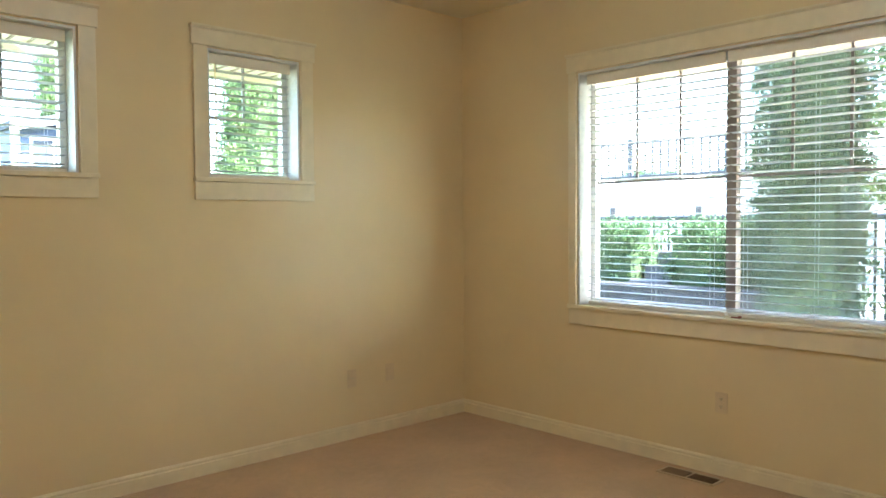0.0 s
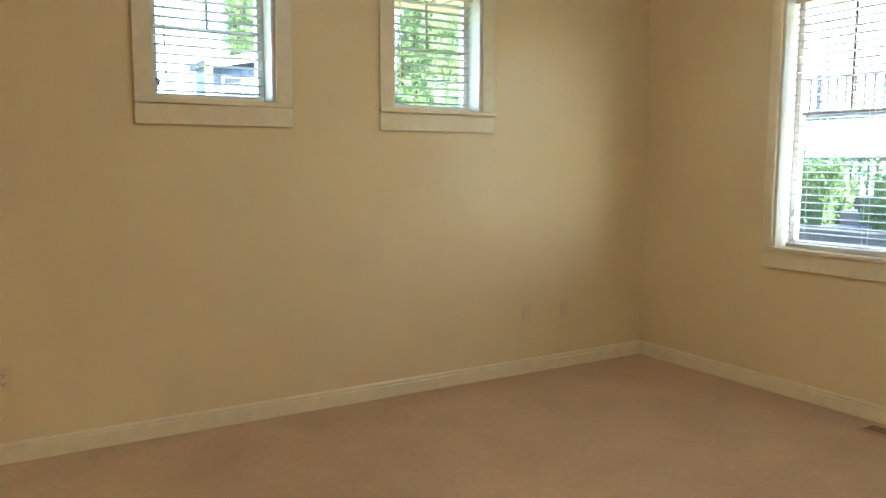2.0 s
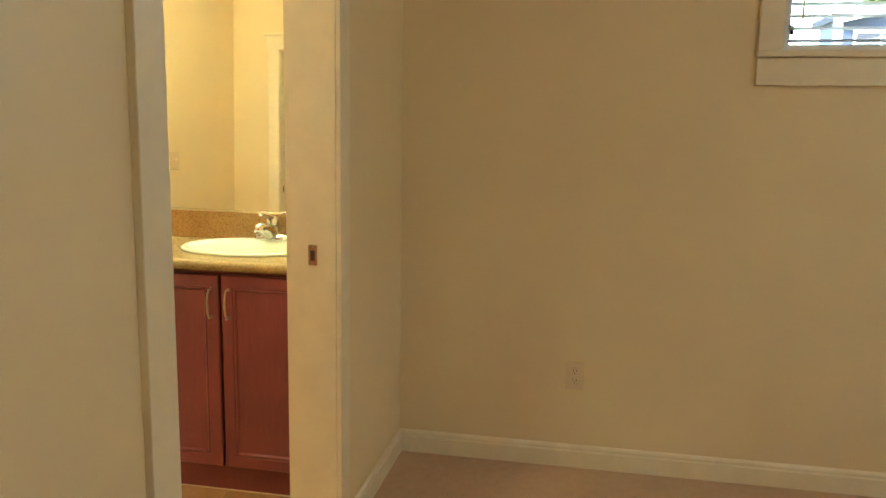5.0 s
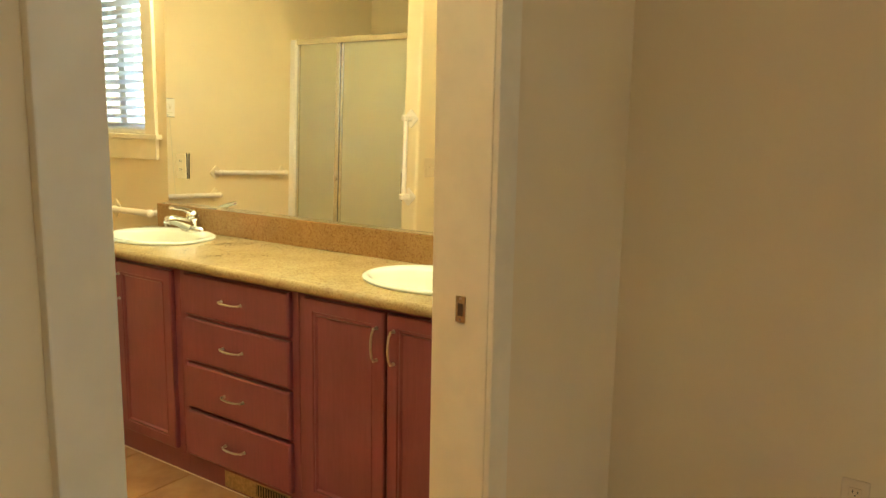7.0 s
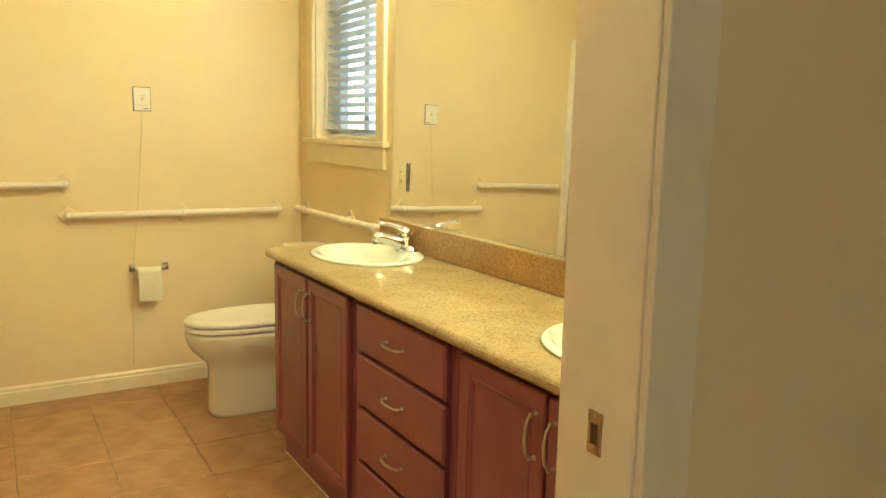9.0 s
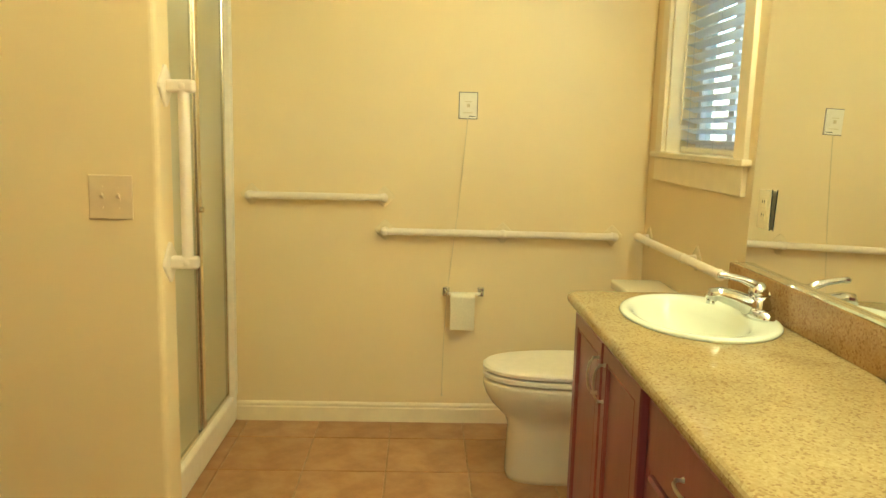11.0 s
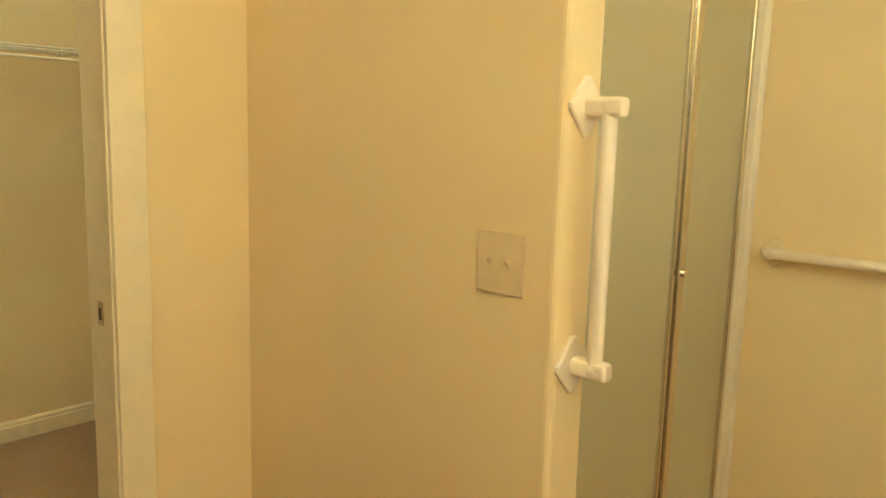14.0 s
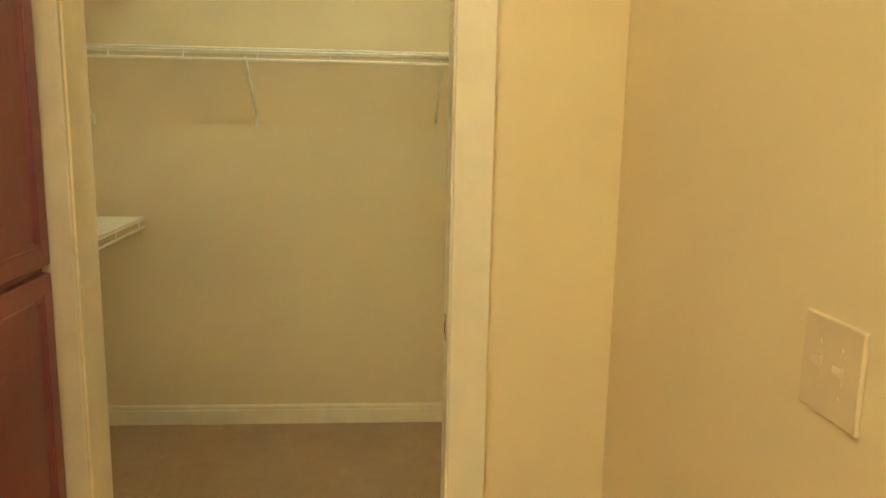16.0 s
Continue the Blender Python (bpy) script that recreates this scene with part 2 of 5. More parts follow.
CONCRETE = plain("pale_concrete", (0.60, 0.57, 0.52), 0.85, 0, 0.08, 6.0, 0.2)
SLATE = plain("dark_slate", (0.028, 0.028, 0.033), 0.85, 0, 0.2, 5.0, 0.3)
STEP = plain("grey_step_stone", (0.10, 0.10, 0.115), 0.85, 0, 0.15, 6.0, 0.3)
DRIVE = plain("grey_drive_concrete", (0.26, 0.265, 0.28), 0.85, 0, 0.1, 3.0, 0.2)
SOFFIT = plain("cream_soffit_paint", (0.80, 0.74, 0.62), 0.7, 0, 0.04, 6.0, 0.1)
SIDING = plain("blue_grey_siding", (0.085, 0.11, 0.185), 0.7, 0, 0.08, 9.0, 0.1)
ROOF = plain("grey_shingle", (0.06, 0.062, 0.075), 0.9, 0, 0.25, 30.0, 0.4)
IRON = plain("dark_iron", (0.03, 0.03, 0.035), 0.5)
DARK_GLASS = plain("far_window_glass", (0.06, 0.07, 0.09), 0.1)


# ---------------------------------------------------------------- mesh helpers
BASE = {}


def thing(name, base, label, category, group="", kind=""):
    ob = new(name)
    ob.empty_display_size = 0.1
    ob.location = base
    BASE[ob] = Vector(base)
    return tagged(ob, label, category, group, kind)


def part(name, bm, mat, parent=None, label="", smooth=False):
    """Link a bmesh, given in world coordinates, as one mesh under a thing or a part."""
    bmesh.ops.recalc_face_normals(bm, faces=bm.faces)
    me = bpy.data.meshes.new(name)
    if parent is not None:
        bm.transform(Matrix.Translation(-BASE[parent]))
    bm.to_mesh(me)
    bm.free()
    me.materials.append(mat)
    if smooth:
        for p in me.polygons:
            p.use_smooth = True
    ob = new(name, me)
    if parent is not None:
        ob.parent = parent
        BASE[ob] = BASE[parent]
    if label:
        ob["label"] = label
    return ob


def structure(name, bm, mat, label="", smooth=False):
    ob = part(name, bm, mat, None, label, smooth)
    ob["kind"] = "structure"
    BASE[ob] = Vector((0, 0, 0))
    return ob


def box(bm, x0, y0, z0, x1, y1, z1, bev=0.0, seg=2):
    x0, x1 = min(x0, x1), max(x0, x1)
    y0, y1 = min(y0, y1), max(y0, y1)
    z0, z1 = min(z0, z1), max(z0, z1)
    r = bmesh.ops.create_cube(bm, size=1.0)
    vs = r["verts"]
    for v in vs:
        v.co = ((x0 + x1) / 2 + v.co.x * (x1 - x0), (y0 + y1) / 2 + v.co.y * (y1 - y0), (z0 + z1) / 2 + v.co.z * (z1 - z0))
    if bev:
        es = list({e for v in vs for e in v.link_edges})
        bmesh.ops.bevel(bm, geom=es, offset=bev, segments=seg, affect="EDGES", profile=0.5)
    return bm


def tube(bm, pts, r, seg=10, cap=True):
    """Round bar along a list of points; r may be one radius or one for each point."""
    pts = [Vector(p) for p in pts]
    rs = r if isinstance(r, (list, tuple)) else [r] * len(pts)
    rings, up = [], None
    for i, p in enumerate(pts):
        d = (pts[min(i + 1, len(pts) - 1)] - pts[max(i - 1, 0)]).normalized()
        if up is None:
            up = Vector((0, 0, 1)) if abs(d.z) < 0.9 else Vector((1, 0, 0))
        a = (up - d * up.dot(d)).normalized()
        up = a
        c = d.cross(a)
        rings.append([bm.verts.new(p + rs[i] * (math.cos(k * 2 * math.pi / seg) * a + math.sin(k * 2 * math.pi / seg) * c)) for k in range(seg)])
    for q, s in zip(rings, rings[1:]):
        for k in range(seg):
            bm.faces.new((q[k], q[(k + 1) % seg], s[(k + 1) % seg], s[k]))
    if cap:
        bm.faces.new(rings[0][::-1])
        bm.faces.new(rings[-1])
    return bm


def loft(bm, loops, close_first=True, close_last=True):
    """Skin through loops of points with equal counts."""
    rows = [[bm.verts.new(p) for p in loop] for loop in loops]
    n = len(rows[0])
    for q, s in zip(rows, rows[1:]):
        for k in range(n):
            bm.faces.new((q[k], q[(k + 1) % n], s[(k + 1) % n], s[k]))
    if close_first:
        bm.faces.new(rows[0][::-1])
    if close_last:
        bm.faces.new(rows[-1])
    return bm


def extrude(bm, profile, place, a, b):
    """Sweep a closed 2D profile from a to b; place(u, v, s) gives the point."""
    return loft(bm, [[place(u, v, a) for u, v in profile], [place(u, v, b) for u, v in profile]])


def wall(name, axis, p0, p1, a0, a1, z1, holes, mat, label):
    """A wall between planes p0 and p1 across an axis, from a0 to a1 along the other, with openings (a0, a1, z0, z1) cut through."""
    us = sorted({a0, a1, *[v for h in holes for v in h[:2]]})
    zs = sorted({0.0, z1, *[v for h in holes for v in h[2:]]})

    def solid(i, j):
        if not (0 <= i < len(us) - 1 and 0 <= j < len(zs) - 1):
            return False
        u, z = (us[i] + us[i + 1]) / 2, (zs[j] + zs[j + 1]) / 2
        return not any(h[0] < u < h[1] and h[2] < z < h[3] for h in holes)

    bm, made = bmesh.new(), {}

    def vert(i, j, p):
        key = (i, j, p)
        if key not in made:
            made[key] = bm.verts.new((p, us[i], zs[j]) if axis == "x" else (us[i], p, zs[j]))
        return made[key]

    for i in range(len(us) - 1):
        for j in range(len(zs) - 1):
            if not solid(i, j):
                continue
            for p in (p0, p1):
                bm.faces.new([vert(i, j, p), vert(i + 1, j, p), vert(i + 1, j + 1, p), vert(i, j + 1, p)])
            for di, dj, e in ((-1, 0, ((i, j), (i, j + 1))), (1, 0, ((i + 1, j), (i + 1, j + 1))), (0, -1, ((i, j), (i + 1, j))), (0, 1, ((i, j + 1), (i + 1, j + 1)))):
                if not solid(i + di, j + dj):
                    bm.faces.new([vert(*e[0], p0), vert(*e[1], p0), vert(*e[1], p1), vert(*e[0], p1)])
    return structure(name, bm, mat, label)


# ---------------------------------------------------------------- walls, floors, ceilings
W1 = (1.432, 2.036, 1.678, 2.410)
W2 = (2.733, 3.334, 1.678, 2.410)
WB = (-2.985, -1.055, 0.878, 2.368)
WBATH = (-3.290, -2.512, 1.343, 2.410)
wall("wall_north_bedroom", "y", 0.0, 0.19, WALL_C + 0.071, EAST + 0.19, CEIL, [W1, W2], SEMIGLOSS, "cream painted bedroom wall with two small windows")
wall("wall_east_bedroom", "x", EAST, EAST + 0.19, SOUTH, 0.0, CEIL, [WB], SEMIGLOSS, "cream painted bedroom wall with the large window")
wall("wall_south_bedroom", "y", SOUTH - 0.12, SOUTH, -0.142, EAST + 0.19, CEIL, [], WALL, "plain cream painted bedroom wall")
wall("wall_west_bedroom", "x", WALL_C, 0.0, SOUTH, 0.0, CEIL, [(DOOR_S - 0.018, DOOR_N + 0.018, 0.0, DOOR_H + 0.018)], WALL, "cream painted wall with the bathroom doorway")
wall("wall_north_bath", "y", 0.0, 0.19, WEST - 0.12, WALL_C + 0.071, CEIL, [WBATH], WALL, "cream painted bathroom wall behind the vanity")
wall("wall_west_bath", "x", WEST - 0.12, WEST, CLOSET_BACK - 0.12, 0.0, CEIL, [], WALL, "cream painted bathroom wall with grab bars")
wall("wall_closet_front", "y", CLOSET_S, CLOSET_N, SWITCH, WALL_C, CEIL, [(-1.782, -0.893, 0.0, 2.108)], WALL, "cream painted wall with the closet doorway")
wall("wall_shower_back", "y", CLOSET_S, CLOSET_N, WEST, SWITCH - 0.13, CEIL, [], WALL, "plain wall behind the shower")
wall("wall_closet_back", "y", CLOSET_BACK - 0.12, CLOSET_BACK, WEST, WALL_C, CEIL, [], WALL, "cream painted back wall of the closet")
wall("wall_closet_west", "x", -2.77, -2.65, CLOSET_BACK, CLOSET_S, CEIL, [], WALL, "cream painted side wall of the closet")


def make_switch_wall():
    bm = box(bmesh.new(), SWITCH - 0.13, CLOSET_S, 0, SWITCH, -1.820, CEIL)
    es = [e for e in bm.edges if abs(e.verts[0].co.z - e.verts[1].co.z) > 1 and e.verts[0].co.y > -2]
    bmesh.ops.bevel(bm, geom=es, offset=0.018, segments=4, affect="EDGES", profile=0.5)
    return structure("wall_shower_side", bm, WALL, "cream painted wing wall beside the shower")


make_switch_wall()
structure("floor_bedroom", box(bmesh.new(), WALL_C + 0.071, SOUTH - 0.12, -0.2, EAST + 0.19, 0.19, 0.0), CARPET, "beige cut-pile carpet with faint traffic marks")
floor_bath = structure("floor_bath", box(bmesh.new(), WEST - 0.12, CLOSET_N - 0.06, -0.2, WALL_C + 0.071, 0.19, -0.006), GROUT, "tan ceramic tile floor with pale tan grout")
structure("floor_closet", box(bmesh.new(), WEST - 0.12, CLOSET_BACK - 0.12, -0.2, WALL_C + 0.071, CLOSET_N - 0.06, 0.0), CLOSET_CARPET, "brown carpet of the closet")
structure("ceiling_bedroom", box(bmesh.new(), WALL_C + 0.071, SOUTH - 0.12, CEIL, EAST + 0.19, 0.19, CEIL + 0.2), CEILING, "textured cream bedroom ceiling")
structure("ceiling_bath", box(bmesh.new(), WEST - 0.12, CLOSET_BACK - 0.12, CEIL, WALL_C + 0.071, 0.19, CEIL + 0.2), CEILING, "textured cream bathroom ceiling")

BASEBOARD = [(0, 0), (0.014, 0), (0.014, 0.068), (0.0085, 0.073), (0.0085, 0.077), (0.0115, 0.080), (0.0115, 0.086), (0.008, 0.092), (0.003, 0.096), (0, 0.096)]


def baseboard(axis, plane, side, a, b):
    if axis == "y":
        return structure("baseboard", extrude(bmesh.new(), BASEBOARD, lambda u, v, s: (s, plane + side * u, v), a, b), TRIM, "white moulded baseboard")
    return structure("baseboard", extrude(bmesh.new(), BASEBOARD, lambda u, v, s: (plane + side * u, s, v), a, b), TRIM, "white moulded baseboard")


CASE = 0.092
baseboard("y", 0.0, -1, 0.0, EAST)
baseboard("x", EAST, -1, SOUTH, -0.014)
baseboard("y", SOUTH, 1, 0.014, EAST - 0.014)
baseboard("x", 0.0, 1, DOOR_N + CASE, -0.014)
baseboard("x", 0.0, 1, SOUTH, DOOR_S - CASE)
baseboard("x", WEST, 1, -1.939, 0.0)
baseboard("y", 0.0, -1, WEST + 0.014, -2.42)
baseboard("x", SWITCH, 1, CLOSET_N, -1.84)
baseboard("y", CLOSET_N, 1, SWITCH + 0.014, -1.863)
baseboard("y", CLOSET_BACK, 1, -2.65, WALL_C)
baseboard("x", -2.65, 1, CLOSET_BACK + 0.014, CLOSET_S)
baseboard("x", WALL_C, -1, CLOSET_BACK + 0.014, CLOSET_S)
baseboard("x", WALL_C, -1, -2.10, DOOR_S - CASE)


# ---------------------------------------------------------------- windows
def window(name, axis, plane, out, hole, upright, label, stool_over=0.0, grid=1, dark=False, case=0.090, middle=0.5):
    """Craftsman trim, sash, panes and muntins in a wall opening. out: +1 where outside lies along the axis; upright: centre posts."""
    a0, a1, z0, z1 = hole
    head, apron = 0.095, 0.10

    def at(a, d, z):
        return (a, plane + out * d, z) if axis == "y" else (plane + out * d, a, z)

    def slab(a, b, d0, d1, za, zb, bev=0.003):
        p, q = at(a, d0, za), at(b, d1, zb)
        return box(bmesh.new(), *p, *q, bev=bev)

    base = at((a0 + a1) / 2, 0, z0)
    w = thing(name, base, label, "window", kind="structure")
    part("side_casing", slab(a0 - case, a0 - 0.005, -0.019, 0.0, z0 - 0.001, z1 + 0.006), TRIM, w)
    part("side_casing", slab(a1 + 0.005, a1 + case, -0.019, 0.0, z0 - 0.001, z1 + 0.006), TRIM, w)
    hd = part("head_casing", slab(a0 - case - 0.012, a1 + case + 0.012, -0.023, 0.0, z1 + 0.006, z1 + 0.006 + head), TRIM, w)
    prof = [(0, 0), (0.028, 0.0), (0.031, 0.003), (0.038, 0.010), (0.038, 0.018), (0, 0.018)]
    zt = z1 + 0.006 + head
    part("crown_cap", extrude(bmesh.new(), prof, lambda u, v, s: at(s, -u, zt + v), a0 - case - 0.016, a1 + case + 0.016), TRIM, hd)
    part("stool", slab(a0 - case - 0.004 - stool_over, a1 + case + 0.004 + stool_over, -0.034, 0.10, z0 - 0.020, z0 + 0.004, 0.004), TRIM, w)
    part("apron", slab(a0 - case, a1 + case, -0.019, 0.0, z0 - 0.021 - apron, z0 - 0.021), TRIM, w)
    # jamb liner
    for aa, bb, za, zb in ((a0 - 0.001, a0 + 0.012, z0, z1), (a1 - 0.012, a1 + 0.001, z0, z1), (a0 + 0.012, a1 - 0.012, z1 - 0.012, z1 + 0.001)):
        part("jamb_liner", slab(aa, bb, 0.0, 0.19, za, zb, 0.0), VINYL if grid else TRIM, w)
    part("outer_sill", slab(a0, a1, 0.101, 0.215, z0 - 0.02, z0 + 0.004, 0.0), SOFFIT, w)
    # sash frame and panes
    posts = [a0 + 0.012] + list(upright) + [a1 - 0.012]
    fv = 0.036
    bays = []
    fr = part("window_frame", slab(a0 + 0.012, a1 - 0.012, 0.125, 0.175, z0 + 0.004, z0 + 0.004 + fv), VINYL, w)
    part("top_rail", slab(a0 + 0.012, a1 - 0.012, 0.125, 0.175, z1 - 0.012 - fv, z1 - 0.012), VINYL, fr)
    part("stile", slab(a0 + 0.012, a0 + 0.012 + fv, 0.125, 0.175, z0 + 0.004 + fv, z1 - 0.012 - fv), VINYL, fr)
    part("stile", slab(a1 - 0.012 - fv, a1 - 0.012, 0.125, 0.175, z0 + 0.004 + fv, z1 - 0.012 - fv), VINYL, fr)
    edges = [a0 + 0.012 + fv]
    for u in upright:
        part("mullion", slab(u - 0.030, u + 0.030, 0.12, 0.18, z0 + 0.004 + fv, z1 - 0.012 - fv), SHADE_BROWN if dark else VINYL, fr)
        edges += [u - 0.035, u + 0.035]
    edges.append(a1 - 0.012 - fv)
    zb, zt2 = z0 + 0.004 + fv, z1 - 0.012 - fv
    zm = zb + (zt2 - zb) * middle
    for k in range(0, len(edges), 2):
        p, q = edges[k], edges[k + 1]
        pn = part("pane", slab(p - 0.004, q + 0.004, 0.148, 0.152, zb - 0.004, zt2 + 0.004, 0.0), PANE, w)
        pn.visible_shadow = False
        if grid:
            part("muntin", slab(p, q, 0.142, 0.158, zm - 0.007, zm + 0.007, 0.0), SHADE_BROWN if dark else GREY_VINYL, w)
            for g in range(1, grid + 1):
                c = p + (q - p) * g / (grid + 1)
                part("muntin", slab(c - 0.007, c + 0.007, 0.143, 0.157, zm + 0.007, zt2, 0.0), SHADE_BROWN if dark else GREY_VINYL, w)
    return w


small_1 = window("window_1", "y", 0.0, 1, W1, [], "small square window with white craftsman trim", grid=1)
small_2 = window("window_2", "y", 0.0, 1, W2, [], "small square window with white craftsman trim", grid=1)
for w, (a0, a1, z0, z1) in ((small_1, W1), (small_2, W2)):
    lock = part("sash_lock", box(bmesh.new(), a0 + 0.022, 0.108, z0 + 0.098, a0 + 0.056, 0.124, z0 + 0.108, bev=0.002), IRON, w, "small dark sash lock")
    for a in (a0 + 0.022, a0 + 0.046):
        part("lock_leg", box(bmesh.new(), a, 0.110, z0 + 0.074, a + 0.010, 0.122, z0 + 0.0975, bev=0.001), IRON, lock)
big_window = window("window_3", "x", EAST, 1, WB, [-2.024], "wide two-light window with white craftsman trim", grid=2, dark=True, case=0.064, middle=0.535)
part("insect_screen", box(bmesh.new(), EAST + 0.180, WB[0] + 0.014, WB[2] + 0.01, EAST + 0.1815, -2.03, WB[3] - 0.016), PALE_SCREEN, big_window, "fine pale grey insect mesh")
bath_window = window("window_4", "y", 0.0, 1, WBATH, [-2.895], "bathroom sliding window with white trim and a half insect screen", stool_over=0.022, grid=0)
insect = part("insect_screen", box(bmesh.new(), WBATH[0] + 0.014, 0.180, WBATH[2] + 0.01, -2.90, 0.1815, WBATH[3] - 0.016), SCREEN, bath_window, "fine grey insect mesh")


def sill_clip():
    o = thing("sill_clip", (EAST + 0.035, -2.10, WB[2] + 0.004), "small reddish-brown plastic clip lying on the window stool", "clip")
    bm = box(bmesh.new(), EAST + 0.026, -2.128, WB[2] + 0.0042, EAST + 0.046, -2.072, WB[2] + 0.0102, bev=0.002)
    box(bm, EAST + 0.030, -2.128, WB[2] + 0.0102, EAST + 0.042, -2.112, WB[2] + 0.017, bev=0.002)
    part("clip_body", bm, CLIP_RED, o)


sill_clip()


def blind(axis, plane, out, a0, a1, z0, z1, tilt, label, pitch=0.0445, width=0.05, depth=0.085, wand=True, slat=None):
    """Horizontal blind hung inside a window's reveal, every slat a part."""
    def at(a, d, z):
        return (a, plane + out * d, z) if axis == "y" else (plane + out * d, a, z)

    b = thing("window_blind", at((a0 + a1) / 2, depth, z0), label, "blind", "blinds of the windows")
    part("valance", box(bmesh.new(), *at(a0, depth - 0.038, z1 - 0.062), *at(a1, depth - 0.028, z1), bev=0.003), WHITE, b)
    part("headrail", box(bmesh.new(), *at(a0 + 0.004, depth - 0.027, z1 - 0.045), *at(a1 - 0.004, depth + 0.027, z1 - 0.002), bev=0.002), SLAT, b)
    part("bottom_rail", box(bmesh.new(), *at(a0 + 0.003, depth - 0.025, z0 + 0.005), *at(a1 - 0.003, depth + 0.025, z0 + 0.028), bev=0.005), WHITE, b)
    # one slat mesh, shared
    half, thick = (a1 - a0) / 2 - 0.003, 0.0026
    c, s = math.cos(radians(tilt)), math.sin(radians(tilt))
    bm = bmesh.new()
    prof = []
    for k in range(5):
        u = -width / 2 + width * k / 4
        prof.append((u, 0.0022 * (1 - (2 * u / width) ** 2)))
    prof = prof + [(u, v - thick) for u, v in prof[::-1]]
    loops = []
    for e in (-half, half):
        loops.append([(e, out * (u * c - v * s), u * s + v * c) if axis == "y" else (out * (u * c - v * s), e, u * s + v * c) for u, v in prof])
    loft(bm, loops)
    bmesh.ops.recalc_face_normals(bm, faces=bm.faces)
    me = bpy.data.meshes.new("slat")
    bm.to_mesh(me)
    bm.free()
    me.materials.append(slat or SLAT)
    z = z0 + 0.05
    while z < z1 - 0.05:
        o = new("slat", me)
        o.parent = b
        o.location = Vector(at((a0 + a1) / 2, depth, z)) - BASE[b]
        z += pitch
    n = 2 if a1 - a0 < 0.75 else 3
    for k in range(n):
        a = a0 + 0.09 + (a1 - a0 - 0.18) * k / (n - 1)
        for d in (-width / 2 - 0.001, width / 2 + 0.001):
            part("ladder_cord", tube(bmesh.new(), [at(a, depth + d, z0 + 0.02), at(a, depth + d, z1 - 0.045)], 0.0009, 5), SLAT, b)
    if wand:
        a = a0 + 0.05
        part("tilt_wand", tube(bmesh.new(), [at(a, depth - 0.042, z1 - 0.06), at(a, depth - 0.046, z0 + 0.12)], 0.004, 6), CLEAR, b)
    return b


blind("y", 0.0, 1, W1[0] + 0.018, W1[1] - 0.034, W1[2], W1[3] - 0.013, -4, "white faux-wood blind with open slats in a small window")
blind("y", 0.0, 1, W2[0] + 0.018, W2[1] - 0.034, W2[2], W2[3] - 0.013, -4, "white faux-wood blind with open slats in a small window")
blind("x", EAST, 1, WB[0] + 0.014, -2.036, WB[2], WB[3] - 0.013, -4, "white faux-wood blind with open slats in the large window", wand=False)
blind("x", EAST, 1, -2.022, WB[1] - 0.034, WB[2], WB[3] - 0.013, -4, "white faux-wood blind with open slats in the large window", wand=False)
blind("y", 0.0, 1, WBATH[0] + 0.014, WBATH[1] - 0.014, WBATH[2], WBATH[3] - 0.013, -20, "white blind with half-tilted slats in the bathroom window", wand=True, slat=BATH_SLAT)


# ---------------------------------------------------------------- doorways
def pocket_doorway(name, axis, f0, f1, a0, a1, h, label, strike_side, strike_z):
    """Jamb liner, casings on both faces and the brass strike of a pocket door; a0 < a1 along the wall, f0 < f1 across it."""
    def at(a, d, z):
        return (d, a, z) if axis == "x" else (a, d, z)

    d = thing(name, at((a0 + a1) / 2, (f0 + f1) / 2, 0), label, "doorway", kind="structure")

    def slab(pa, pb, da, db, za, zb, bev=0.0025):
        return box(bmesh.new(), *at(pa, da, za), *at(pb, db, zb), bev=bev)

    part("jamb", slab(a0 - 0.017, a0, f0 - 0.004, f1 + 0.004, 0, h), TRIM, d)
    part("jamb", slab(a1, a1 + 0.017, f0 - 0.004, f1 + 0.004, 0, h), TRIM, d)
    part("head_jamb", slab(a0 - 0.017, a1 + 0.017, f0 - 0.004, f1 + 0.004, h, h + 0.017), TRIM, d)
    for face, o in ((f0, -1), (f1, 1)):
        e = face + o * 0.018
        part("side_casing", slab(a0 - 0.005 - CASE, a0 - 0.005, face, e, 0, h + 0.005), TRIM, d)
        part("side_casing", slab(a1 + 0.005, a1 + 0.005 + CASE, face, e, 0, h + 0.005), TRIM, d)
        hd = part("head_casing", slab(a0 - CASE - 0.018, a1 + CASE + 0.018, face, face + o * 0.022, h + 0.005, h + 0.085), TRIM, d)
        prof = [(0, 0), (0.030, 0.0), (0.030, 0.008), (0.036, 0.010), (0.036, 0.019), (0.046, 0.024), (0.052, 0.034), (0.052, 0.046), (0, 0.046)]
        part("crown_cap", extrude(bmesh.new(), prof, lambda u, v, s: at(s, face + o * u, h + 0.085 + v), a0 - CASE - 0.035, a1 + CASE + 0.035), TRIM, hd)
    m = (f0 + f1) / 2
    a, o = (a1, -1) if strike_side > 0 else (a0, 1)
    st = part("strike_plate", slab(a + o * 0.0, a + o * 0.0025, m - 0.014, m + 0.014, strike_z - 0.032, strike_z + 0.032, 0.0008), BRASS, d, "small brass strike plate")
    part("latch_hole", slab(a + o * 0.0024, a + o * 0.0034, m - 0.007, m + 0.007, strike_z - 0.017, strike_z + 0.014, 0.0), LATCH, st)
    for dz in (-0.026, 0.026):
        part("screw", tube(bmesh.new(), [at(a + o * 0.002, m, strike_z + dz), at(a + o * 0.0036, m, strike_z + dz)], 0.0035, 8), NICKEL, st)
    return d


